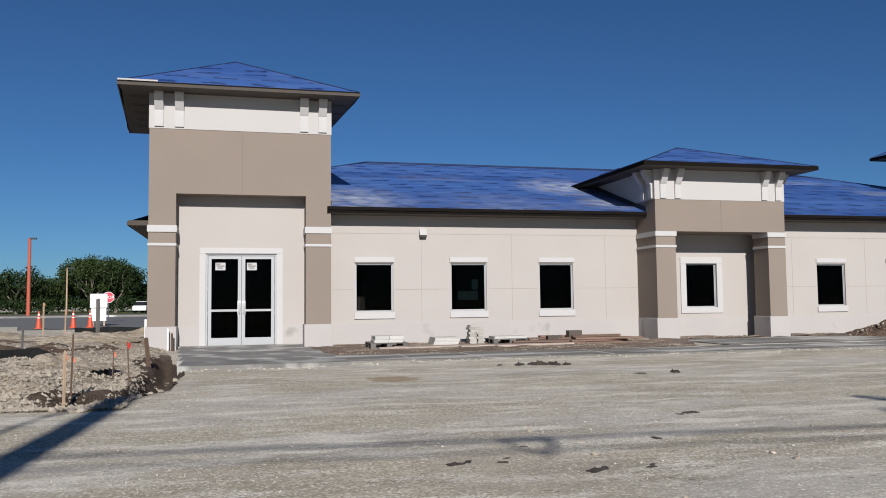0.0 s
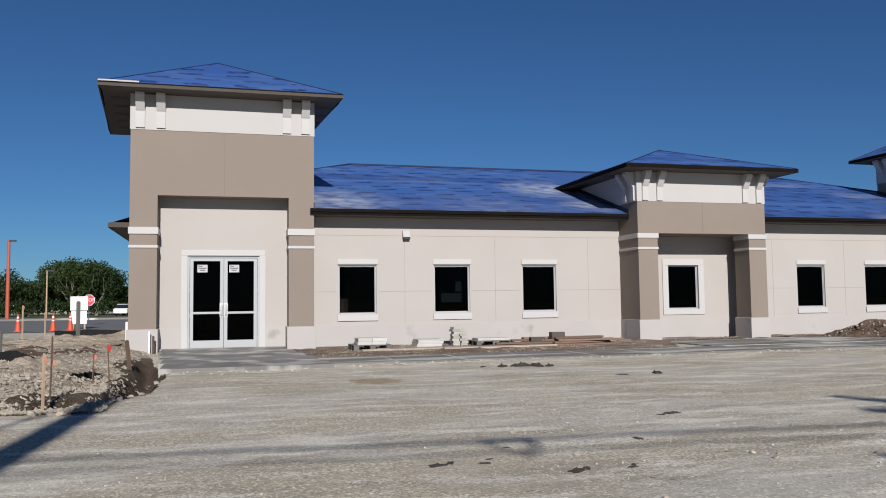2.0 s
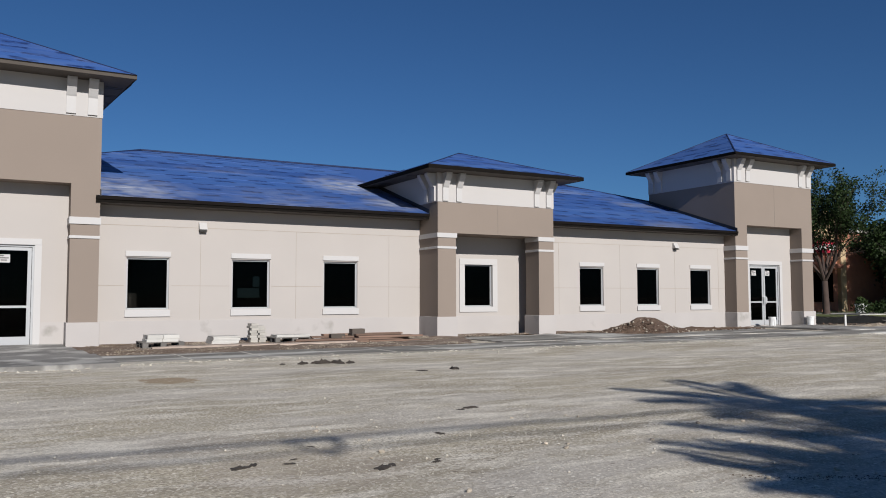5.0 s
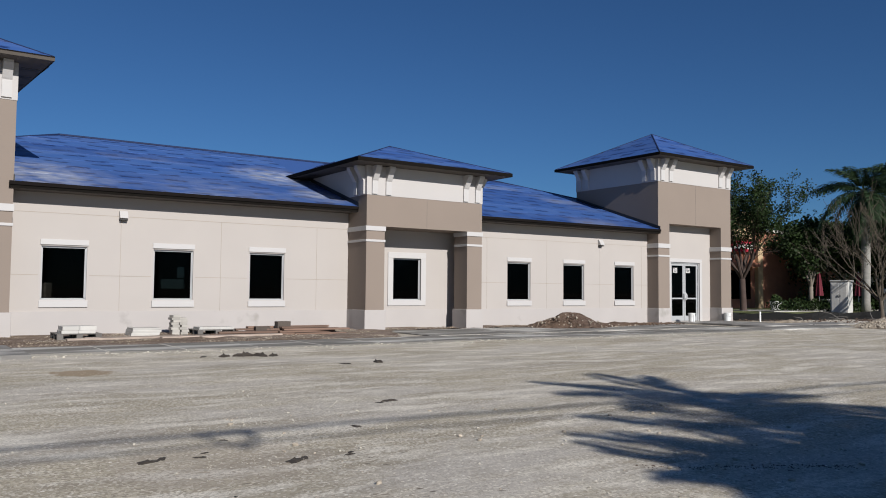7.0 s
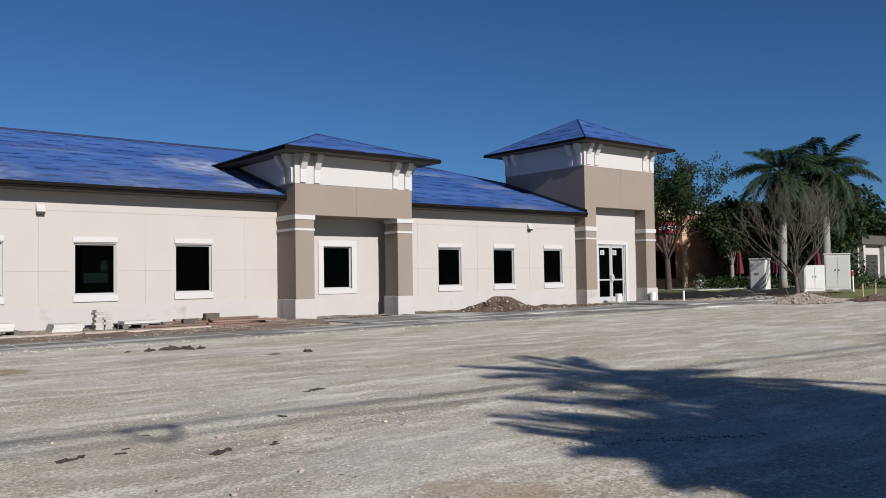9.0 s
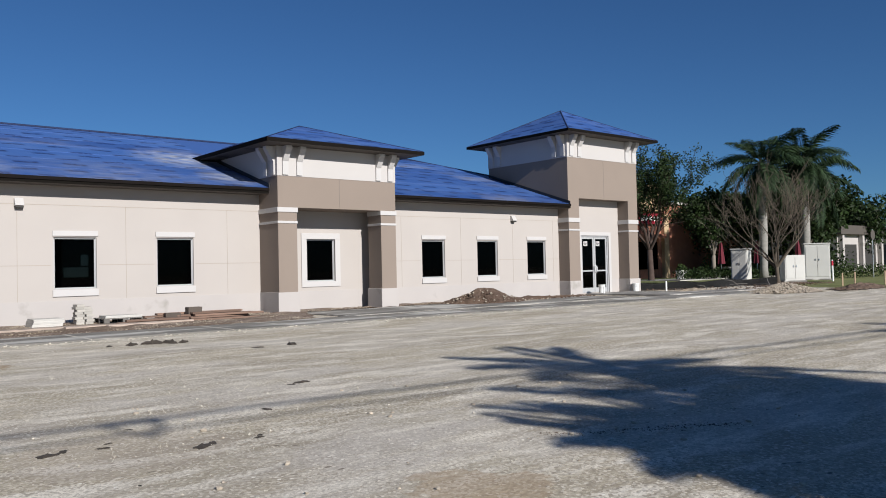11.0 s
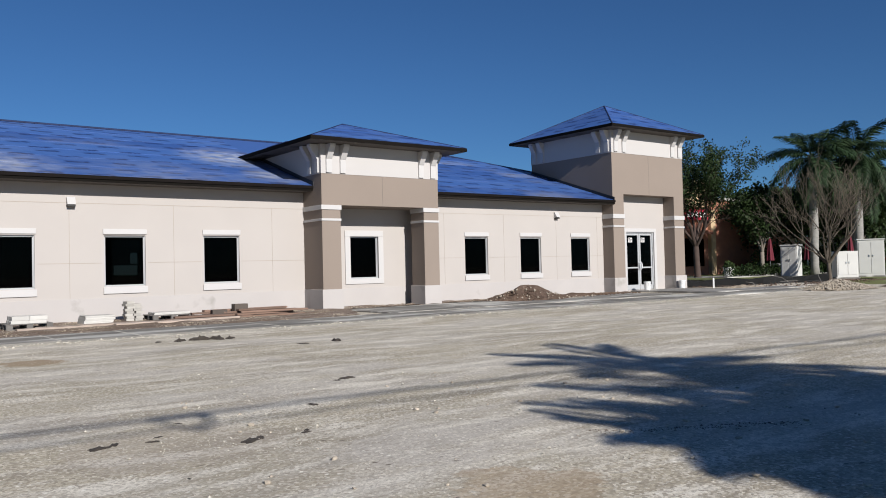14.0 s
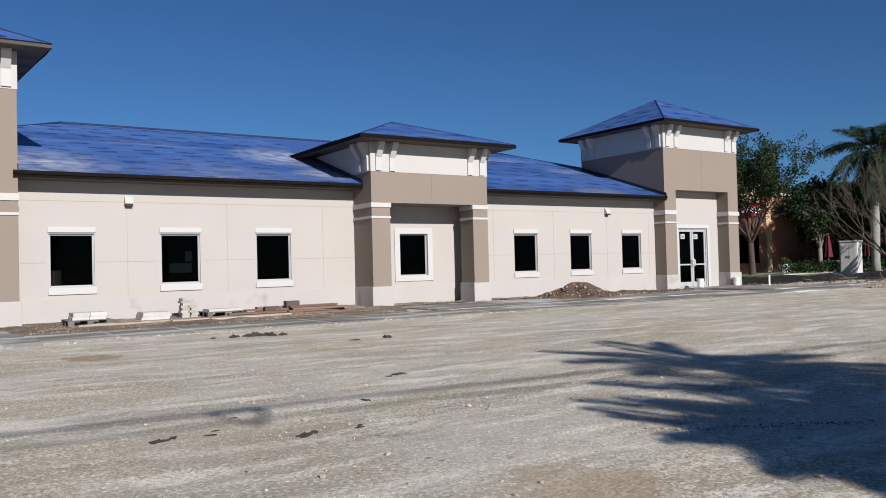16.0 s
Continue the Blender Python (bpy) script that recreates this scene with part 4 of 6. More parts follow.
DUST = material("pale_joint_dust", (0.5, 0.47, 0.41), 0.95, scale=2, spread=0.2, fine=40, bump=0.2)
dust_bm = bmesh.new()
box(dust_bm, -0.035, 0.035, 0.01, 1.88, 0.0, 0.046)
dust_me = mesh_of("joint", dust_bm, DUST)
dust_bm = bmesh.new()
box(dust_bm, 0.03, 1.47, -0.05, 0.05, 0.0, 0.048)
dust_row_me = mesh_of("joint", dust_bm, DUST)
for k in range(1, 20):
    piece("joint", dust_me, walk_ob, pose(3.12 + 1.5 * k, -6.85 + 0.012 * k, 0.002, 0, 0, random.uniform(-1.5, 1.5)))
for k in range(7, 16):
    piece("joint", dust_row_me, walk_ob, pose(3.12 + 1.5 * k, -4.95 + 0.012 * k, 0.002))

# ---- stones, clods and rubble ----
STONE = material("pale_limestone", (0.40, 0.345, 0.275), 0.95, scale=5, spread=0.32, fine=40, bump=0.4, rand=0.2)
CLOD = material("dark_mud", (0.045, 0.036, 0.029), 0.95, scale=6, spread=0.3, fine=40, bump=0.5, rand=0.2)


def stone_mesh(name, seed, mat, flat=0.7):
    r = random.Random(seed)
    bm = bmesh.new()
    bmesh.ops.create_icosphere(bm, subdivisions=1, radius=1.0)
    for v in bm.verts:
        v.co *= r.uniform(0.72, 1.12)
        v.co.z *= flat
    return mesh_of(name, bm, mat)


GRAVEL_STONE = material("pale_gravel_stone", (0.546, 0.505, 0.428), 0.95, scale=5, spread=0.2, fine=40, bump=0.3, rand=0.1)
STONES = [stone_mesh("stone", k, STONE, 0.55 + 0.08 * (k % 4)) for k in range(6)]
def clod_mesh(seed):
    """A smear of dried mud: one flat lump with a ragged outline and a broken top."""
    bm = bmesh.new()
    bmesh.ops.create_icosphere(bm, subdivisions=3, radius=1.0)
    for v in bm.verts:
        p = v.co.copy()
        a = math.atan2(p.y, p.x)
        edge = 1 + 0.75 * noise.noise(Vector((math.cos(a) * 1.7, math.sin(a) * 1.7, seed))) + 0.45 * noise.noise(Vector((math.cos(a) * 5, math.sin(a) * 5, seed + 7)))
        rough = 0.5 + 0.9 * abs(noise.noise(Vector((p.x * 3.1, p.y * 3.1, seed + 3)))) + 0.5 * abs(noise.noise(Vector((p.x * 8, p.y * 8, seed))))
        v.co = Vector((1.15 * p.x * edge, 0.9 * p.y * edge, p.z * rough))
    return mesh_of("clod", bm, CLOD)


CLODS = [clod_mesh(20 + k) for k in range(5)]


def scatter(name, mat, places, label, category, seed, flat=0.6):
    """Many small stones joined in one mesh of kind stuff. places: rows of x, y, z, radius."""
    r = np.random.default_rng(seed)
    base = np.array([(1, 0, 0), (-1, 0, 0), (0, 1, 0), (0, -1, 0), (0, 0, 1), (0, 0, -1)], float)
    tri = np.array([(0, 2, 4), (2, 1, 4), (1, 3, 4), (3, 0, 4), (2, 0, 5), (1, 2, 5), (3, 1, 5), (0, 3, 5)])
    p = np.asarray(places, float)
    n_ = len(p)
    ang = r.uniform(0, math.tau, n_)
    v = base[None] * r.uniform(0.6, 1.25, (n_, 6, 1)) * np.array([1, 1, flat])
    c, s_ = np.cos(ang)[:, None], np.sin(ang)[:, None]
    v = np.stack([c * v[..., 0] - s_ * v[..., 1], s_ * v[..., 0] + c * v[..., 1], v[..., 2]], -1)
    v = v * p[:, None, 3:] + p[:, None, :3]
    f = (tri[None] + 6 * np.arange(n_)[:, None, None]).reshape(-1, 3)
    me_ = bpy.data.meshes.new(name)
    me_.from_pydata(v.reshape(-1, 3).tolist(), [], f.tolist())
    me_.materials.append(mat)
    return tagged(new(name, me_), label, category, kind="stuff")


rng = np.random.default_rng(5)
n = 120000
sx, sy = rng.uniform(-3, 26, n), -23.0 + 17.0 * rng.beta(1.0, 1.6, n)
sr = 0.004 + 0.010 * rng.beta(1, 5, n) + 0.012 * (rng.random(n) > 0.99)
ok = wave(sx, sy * 1.6, 71, 14, 0.6, 3.0) + rng.normal(0, 0.55, n) > 0.15
sx, sy, sr = sx[ok], sy[ok], sr[ok]
scatter("gravel", GRAVEL_STONE, np.stack([sx, sy, ground_z(sx, sy) + 0.3 * sr, sr], 1), "loose pale limestone gravel on the lot", "gravel", 6)
n = 1200
sx, sy = rng.uniform(-0.2, 31, n), rng.normal(-7.05, 0.28, n)
sy = np.minimum(sy, -6.9)
sr = 0.012 + 0.04 * rng.beta(1, 4, n)
scatter("edge_gravel", GRAVEL_STONE, np.stack([sx, sy + 0.008 * (sx - 3) - 0.55 * (sx < 3.1), ground_z(sx, sy) + 0.3 * sr, sr], 1), "ragged pale stones along the walk", "gravel", 7)
n = 30000
sx, sy = rng.uniform(-7, -0.2, n), -12.9 + 15 * rng.beta(0.8, 2.6, n)
ok = (sx < -0.25 - 0.45 * (sy > -7.4))
sx, sy = sx[ok], sy[ok]
sr = 0.01 + 0.075 * rng.beta(1, 5, len(sx))
scatter("rubble", STONE, np.stack([sx, sy, ground_z(sx, sy) + 0.02 + 0.3 * sr, sr], 1), "broken pale limestone rubble on the spoil", "rubble", 8, 0.75)
n = 12000
sx, sy = rng.uniform(3.2, 28, n), rng.uniform(-4.9, -0.1, n)
ok = sy > -4.9 + 3.5 * smooth_step(12.0, 14.6, sx)
sx, sy = sx[ok], sy[ok]
n = len(sx)
sr = 0.01 + 0.06 * rng.beta(1, 7, n)
scatter("bed_clods", SPOIL, np.stack([sx, sy, 0.035 + 0 * sx, sr], 1), "earth clods in the bed", "clods", 9)

pile = thing("rubble_heap", "heap of pale broken limestone lumps beside the trench", "rubble")
for k in range(295):
    if k < 90:
        x = random.uniform(-4.6, -0.5)
        y, r = -12.75 - 0.27 * (x + 1) + random.uniform(-0.2, 0.25), random.uniform(0.04, 0.085)
    elif k < 230:
        x = random.uniform(-4.6, -0.6)
        y, r = -12.4 - 0.25 * (x + 1) + random.uniform(0.0, 1.9), random.uniform(0.025, 0.07)
    else:
        x, y, r = random.choice((random.uniform(-1.9, -0.75), random.uniform(-0.35, 0.1))), random.uniform(-11.5, -7.6), random.uniform(0.025, 0.06)
    piece("stone", STONES[k % 6], pile, Matrix.LocRotScale((x, y, float(ground_z(x, y)) + 0.35 * r), Euler((random.uniform(-0.4, 0.4), random.uniform(-0.4, 0.4), random.uniform(0, 6))), (r * random.uniform(0.8, 1.4), r, r * random.uniform(0.8, 1.1))))


def heap(name, x, y, rx, ry, h, mat, label, seed):
    """A low heap with a rough surface."""
    bm = bmesh.new()
    bmesh.ops.create_grid(bm, x_segments=46, y_segments=34, size=1.0)
    for v in bm.verts:
        u, w = v.co.x, v.co.y
        d = math.hypot(u, w) * (1 + 0.25 * noise.noise(Vector((u * 1.6, w * 1.6, seed))))
        z = h * max(0.0, 1 - d) ** 1.1 * (1 + 0.5 * noise.noise(Vector((u * 3, w * 3, seed + 3)))) + 0.05 * noise.noise(Vector((u * 9, w * 9, seed + 5))) * (d < 1)
        v.co = Vector((u * rx, w * ry, z - 0.03))
    bmesh.ops.delete(bm, geom=[v for v in bm.verts if v.co.z < -0.028], context="VERTS")
    ob = new(name, mesh_of(name, bm, mat, False))
    ob.location = (x, y, float(ground_z(x, y)) + 0.02)
    return tagged(ob, label, "heap")


heap("dirt_mound", 21.2, -2.0, 1.9, 1.2, 0.56, DIRT, "mound of brown earth with stones", 2)
heap("dirt_ridge", 23.9, -1.7, 3.4, 0.9, 0.16, DIRT, "low ridge of brown earth along the wall", 3)
heap("stone_mound", 33.6, -7.0, 2.2, 1.3, 0.38, SPOIL, "heap of grey crushed stone", 4)
heap("earth_heap", 37.2, -8.6, 2.6, 1.0, 0.25, DIRT, "low heap of brown earth at the lawn's edge", 7)
heap("earth_heap", 33.6, -2.8, 2.4, 1.2, 0.16, SPOIL, "low heap of brown earth near the silt fence", 8)
n = 900
a, d = rng.uniform(0, math.tau, n), np.sqrt(rng.random(n))
hx, hy = 33.6 + 2.0 * d * np.cos(a), -7.0 + 1.2 * d * np.sin(a)
sr = 0.03 + 0.05 * rng.beta(1, 3, n)
scatter("heap_stones", STONE, np.stack([hx, hy, ground_z(hx, hy) + 0.02 + 0.39 * (1 - d), sr], 1), "grey crushed stones of the heap", "gravel", 11, 0.8)
n = 1500
a, d = rng.uniform(0, math.tau, n), np.sqrt(rng.random(n))
hx, hy = 21.2 + 1.75 * d * np.cos(a), -2.0 + 1.1 * d * np.sin(a)
sr = 0.02 + 0.07 * rng.beta(1, 3, n)
scatter("mound_clods", DIRT, np.stack([hx, hy, 0.03 + 0.5 * (1 - d) ** 1.1, sr], 1), "brown earth clods on the mound", "clods", 12, 0.8)
n = 130
a, d = rng.uniform(0, math.tau, n), np.sqrt(rng.random(n))
hx, hy = 21.9 + 2.6 * d * np.cos(a), -2.1 + 1.1 * d * np.sin(a)
scatter("mound_stones", STONE, np.stack([hx, hy, 0.06 + 0.48 * np.clip(1 - np.hypot((hx - 21.2) / 1.9, (hy + 2.0) / 1.2), 0, 1), 0.025 + 0.045 * rng.beta(1, 3, n)], 1), "pale limestone lumps in the mound", "rubble", 13, 0.8)
n = 700
hx, hy = rng.uniform(20.8, 27.2, n), rng.normal(-1.7, 0.35, n)
scatter("ridge_clods", DIRT, np.stack([hx, hy, 0.06 + 0 * hx, 0.02 + 0.07 * rng.beta(1, 4, n)], 1), "brown earth clods along the ridge", "clods", 16, 0.8)

# dark mud clods dropped on the lot
for x, y, s in ((2.75, -17.12, 0.13), (2.87, -17.05, 0.09), (3.69, -17.65, 0.15), (3.78, -17.6, 0.09), (4.11, -17.7, 0.08), (4.16, -17.62, 0.06), (3.12, -17.15, 0.08), (3.2, -17.02, 0.06), (5.88, -15.3, 0.17), (5.72, -15.35, 0.08), (4.75, -16.6, 0.1), (3.5, -16.6, 0.06), (2.95, -18.4, 0.03), (6.4, -8.3, 0.22), (6.75, -8.35, 0.3), (7.05, -8.45, 0.26), (7.3, -8.5, 0.2), (6.0, -8.25, 0.16), (7.6, -10.9, 0.16), (8.3, -10.8, 0.2)):
    ob = new("mud_clod", CLODS[int(s * 1000) % 5])
    ob.matrix_basis = Matrix.LocRotScale((x, y, float(ground_z(x, y)) + 0.0), Euler((0, 0, x * 7)), (s * 0.54, s * 0.38, s * (0.12 if s < 0.2 else 0.28)))
    tagged(ob, "dark dried mud clod on the gravel", "mud clod", "mud clods on the lot")


# ---- building materials along the wall ----
WOOD = material("brown_lumber", (0.203, 0.128, 0.093), 0.85, scale=3, spread=0.25, fine=30, bump=0.3, stretch=(0.3, 3, 3), rand=0.25)
GREYWOOD = material("weathered_pallet_wood", (0.13, 0.12, 0.11), 0.9, scale=3, spread=0.25, fine=30, bump=0.3, rand=0.2)
PALEWOOD = material("pale_stake_wood", (0.42, 0.30, 0.2), 0.85, scale=4, spread=0.2, fine=40, bump=0.2)
DULLWOOD = material("dull_pale_lumber", (0.36, 0.29, 0.24), 0.85, scale=4, spread=0.25, fine=40, bump=0.2, rand=0.2)
BLOCK = material("white_block", (0.487, 0.470, 0.437), 0.9, scale=3, spread=0.08, fine=40, bump=0.3, rand=0.08)
PAVER = material("grey_paver", (0.393, 0.370, 0.333), 0.9, scale=3, spread=0.15, fine=40, bump=0.3, rand=0.15)
BROWNBLOCK = material("dark_brown_block", (0.085, 0.068, 0.056), 0.9, scale=3, spread=0.2, fine=40, bump=0.3)
LABELWHITE = plain("dull_white_plastic", (0.7, 0.7, 0.68), 0.5)


def bevel_box(lx, ly, lz, b=0.008):
    bm = bmesh.new()
    box(bm, -lx / 2, lx / 2, -ly / 2, ly / 2, 0, lz)
    bmesh.ops.bevel(bm, geom=bm.edges[:], offset=b, segments=1, affect="EDGES")
    return bm


def pallet(x, y, z, w, d, label):
    ob = thing("pallet", label, "pallet", at=(x, y, z))
    deck_me = mesh_of("deck_board", bevel_box(w, 0.1, 0.022, 0.003), GREYWOOD)
    for k in range(7):
        piece("deck_board", deck_me, ob, pose(0, -d / 2 + 0.05 + k * (d - 0.1) / 6, 0.12))
    for k in (0, 3, 6):
        piece("bottom_board", deck_me, ob, pose(0, -d / 2 + 0.05 + k * (d - 0.1) / 6, 0.0))
    blk = mesh_of("block", bevel_box(0.14, 0.12, 0.098, 0.004), GREYWOOD)
    for i in (-1, 0, 1):
        for j in (-1, 0, 1):
            piece("block", blk, ob, pose(i * (w / 2 - 0.07), j * (d / 2 - 0.06), 0.022))
    return ob


pallet(4.9, -1.9, 0.03, 1.0, 1.0, "weathered dark wooden pallet under white blocks")
blk_me = mesh_of("concrete_block", bevel_box(0.38, 0.2, 0.1, 0.006), BLOCK)
for row in range(2):
    for k in range(2):
        for j in range(3):
            ob = new("concrete_block", blk_me)
            ob.matrix_basis = pose(4.71 + 0.385 * k + 0.02 * row, -2.15 + 0.22 * j, 0.142 + 0.101 * row, 0, 0, random.uniform(-1.5, 1.5))
            tagged(ob, "pale cast block stacked on the pallet", "block", "blocks on the pallet")
pallet(8.5, -1.3, 0.03, 1.1, 0.9, "weathered wooden pallet with white boards")
for k in range(3):
    ob = new("board", mesh_of("board", bevel_box(0.95, 0.6, 0.03, 0.003), BLOCK))
    ob.matrix_basis = pose(8.5 + 0.01 * k, -1.3, 0.142 + 0.031 * k, 0, 0, random.uniform(-2, 2))
    tagged(ob, "flat white board on a pallet", "board", "boards on the pallet")
for k in range(5):
    ob = new("board", mesh_of("board", bevel_box(0.72, 0.7, 0.04, 0.003), BLOCK))
    ob.matrix_basis = pose(6.65 + 0.012 * k, -1.15, 0.03 + 0.041 * k, 0, 0, random.uniform(-2, 2))
    tagged(ob, "flat white board stacked on the earth", "board", "boards stacked on the earth")
paver_me = mesh_of("paver", bevel_box(0.2, 0.3, 0.065, 0.004), PAVER)
for k in range(8):
    for i in range(2 if k < 7 else 1):
        ob = new("paver", paver_me)
        ob.matrix_basis = pose(7.5 + 0.205 * i + 0.03 * (k % 2) + random.uniform(-0.025, 0.025), -1.1, 0.03 + 0.066 * k, 0, 0, random.uniform(-5, 5))
        tagged(ob, "grey concrete paver in an uneven stack", "paver", "pavers in a stack")
for k, (x, y, z, w, rz) in enumerate(((11.6, -1.03, 0.195, 2.5, 1.0), (12.2, -1.6, 0.14, 2.0, -2.5), (12.0, -1.25, 0.03, 2.0, 4.0), (12.0, -1.2, 0.085, 1.8, -3.0), (11.9, -1.4, 0.195, 1.5, 6.0), (12.2, -1.85, 0.03, 1.5, -6.0), (10.6, -1.75, 0.03, 3.2, 1.5), (10.9, -1.5, 0.03, 3.4, -1.0), (11.3, -1.2, 0.03, 3.2, 2.0), (11.1, -1.4, 0.085, 3.0, -2.0), (11.6, -1.1, 0.085, 2.6, 3.0), (11.9, -1.35, 0.14, 2.2, -1.5), (11.2, -1.05, 0.14, 2.4, 1.0), (11.9, -1.6, 0.085, 1.8, 7.0), (10.2, -1.55, 0.085, 1.6, -5.0), (7.1, -1.9, 0.03, 2.4, 0.5), (6.9, -1.7, 0.03, 2.6, -0.8), (8.2, -2.1, 0.03, 1.8, 1.2), (5.9, -2.0, 0.03, 1.5, 3.0), (9.6, -1.9, 0.03, 1.9, -2.5), (8.9, -2.3, 0.03, 1.4, 6.0))):
    ob = new("plank", mesh_of("plank", bevel_box(w, 0.19, 0.05, 0.005), WOOD if k < 15 else DULLWOOD))
    ob.matrix_basis = pose(x - (1.05 if k < 15 else 0.6), y - 0.7, z, 0, 0, rz)
    tagged(ob, "rough brown lumber plank lying on earth" if k < 15 else "pale weathered plank lying on earth", "plank", "planks along the wall")
for x, rz in ((11.05, 4.0), (10.45, -6.0)):
    bm = bmesh.new()
    for d_ in ((-0.2, 0.2, -0.1, -0.07), (-0.2, 0.2, 0.07, 0.1), (-0.2, -0.17, -0.07, 0.07), (0.17, 0.2, -0.07, 0.07), (-0.015, 0.015, -0.07, 0.07)):
        box(bm, *d_, 0, 0.19 if rz > 0 else 0.11)
    ob = new("hollow_block", mesh_of("hollow_block", bm, BROWNBLOCK))
    ob.matrix_basis = pose(x - 0.8, -2.0, 0.137 if x < 10.5 else 0.192, 0, 0, rz)
    tagged(ob, "dark hollow concrete block on the lumber", "block", "hollow blocks on the lumber")


def bucket(x, y, z):
    b_ = thing("bucket", "white plastic bucket beside the entrance pier", "bucket", "buckets by the entrance", at=(x, y, z))
    bm = bmesh.new()
    tube(bm, [(0, 0, 0), (0, 0, 0.32)], [0.125, 0.145], 16)
    tube(bm, [(0, 0, 0.315), (0, 0, 0.36)], [0.155, 0.158], 16)
    part("body", bm, LABELWHITE, b_)
    bm = bmesh.new()
    tube(bm, [(0.15 * math.cos(t), -0.155, 0.33 - 0.13 * math.sin(t)) for t in np.linspace(0, math.pi, 9)], 0.005, 5)
    part("handle", bm, STEEL, b_)


bucket(29.5, -0.75, 0.07)
bucket(31.75, -0.9, 0.07)

# ---- survey stakes, pipes and flags at the spoil ----
ORANGE = plain("faded_orange_ribbon", (0.55, 0.17, 0.1), 0.7)
RED = plain("red_flag", (0.45, 0.03, 0.025), 0.7)
RUST = material("rusty_rod", (0.12, 0.075, 0.05), 0.8, spread=0.2)
PVC = plain("white_pipe", (0.75, 0.75, 0.73), 0.45)


def stake(name, x, y, h, r, mat, label, lean=(0, 0), flag=None, square=True):
    ob = thing(name, label, "stake", at=(x, y, float(ground_z(x, y)) - 0.03))
    bm = bmesh.new()
    tube(bm, [(0, 0, 0), (lean[0] * h, lean[1] * h, h * 0.97), (lean[0] * h, lean[1] * h, h)], [r, r, r * 0.6], 4 if square else 8)
    part("shaft", bm, mat, ob)
    if flag:
        bm = bmesh.new()
        pts = [(0, 0), (0.05, -0.06), (0.1, -0.08), (0.11, -0.2), (0.06, -0.3), (0, -0.22)]
        prism(bm, [(lean[0] * h + u * flag[1], lean[1] * h * 0 + h + v * flag[1] - flag[2]) for u, v in pts], -0.004, 0.004, lambda u, v, w: (u, w + 0.02 * math.sin(u * 30), v))
        part("flag", bm, flag[0], ob)


stake("survey_stake", -1.02, -12.25, 1.02, 0.019, PALEWOOD, "pale wooden survey stake with orange ribbon", (0.01, 0), (ORANGE, 0.32, 0.04))
stake("survey_stake", -1.03, -11.75, 0.88, 0.012, RUST, "thin dark stake with orange ribbon", (0.02, 0), (ORANGE, 0.30, 0.3))
stake("flag_stake", -0.52, -10.1, 0.75, 0.01, RUST, "thin wire stake with a red flag", (-0.04, 0), (RED, 0.41, 0.0), False)
stake("flag_stake", -0.92, -9.0, 0.5, 0.01, RUST, "thin wire stake with an orange flag", (0.03, 0), (ORANGE, 0.38, 0.0), False)
stake("wooden_stake", -0.62, -6.4, 0.64, 0.04, RUST, "leaning dark wooden stake beside the pier base", (-0.1, 0))
stake("vent_pipe", -0.74, -0.85, 0.62, 0.028, PVC, "white plastic pipe standing at the pier base", (0, 0), None, False)
stake("wooden_stake", -0.63, -0.95, 0.5, 0.03, RUST, "dark short stake at the pier base", (0, 0))
stake("wooden_stake", -4.25, 10.3, 1.5, 0.075, GREYWOOD, "thick weathered wooden post in the spoil", (0, 0))
stake("vent_pipe", -2.2, 7.5, 0.75, 0.05, PVC, "white plastic pipe standing in spoil", (0, 0), None, False)
stake("survey_stake", -5.9, 9.0, 1.35, 0.03, PALEWOOD, "pale wooden stake with orange ribbon", (0, 0), (ORANGE, 0.5, 0.0))
stake("survey_stake", -5.0, 8.2, 1.1, 0.025, PALEWOOD, "pale wooden stake with orange ribbon", (0, 0), (ORANGE, 0.5, 0.0))
stake("wooden_stake", -3.6, -3.5, 0.62, 0.025, GREYWOOD, "grey wooden stake in the spoil", (0.02, 0))
stake("survey_stake", -8.0, 9.5, 1.3, 0.025, PALEWOOD, "pale wooden stake with orange ribbon", (0, 0), (ORANGE, 0.5, 0.0))
stake("survey_stake", 37.9, -7.5, 0.65, 0.035, PALEWOOD, "orange-topped wooden stake at the lawn", (0, 0))
stake("survey_stake", 38.1, -7.95, 0.68, 0.035, PALEWOOD, "orange-topped wooden stake at the lawn", (0.02, 0))
stake("survey_stake", 38.9, -8.9, 0.68, 0.035, PALEWOOD, "orange-topped wooden stake at the lawn", (0, 0))
stake("vent_pipe", 29.0, -1.25, 0.4, 0.025, PVC, "thin white pipe in the earth bed", (0, 0), None, False)
stake("vent_pipe", 33.7, -1.2, 0.5, 0.04, PVC, "short white pipe in the earth", (0, 0), None, False)

# black silt fence in the trench at the spoil, and along the verge
SILT = material("black_silt_fabric", (0.018, 0.018, 0.018), 0.8, scale=3, spread=0.3, fine=30, bump=0.3)


def silt_fence(points, h, label):
    bm = bmesh.new()
    lo, hi = [], []
    for k, (x, y) in enumerate(points):
        z = float(ground_z(x, y))
        sag = h * (0.85 + 0.15 * math.sin(k * 2.1))
        lo.append(bm.verts.new((x, y, z - 0.05)))
        hi.append(bm.verts.new((x + 0.05 * math.sin(k), y + 0.06 * math.cos(k * 1.7), z + sag)))
    for k in range(len(points) - 1):
        bm.faces.new((lo[k], lo[k + 1], hi[k + 1], hi[k]))
    bmesh.ops.solidify(bm, geom=bm.faces[:], thickness=0.01)
    tagged(new("silt_fence", mesh_of("silt_fence", bm, SILT)), label, "fence")


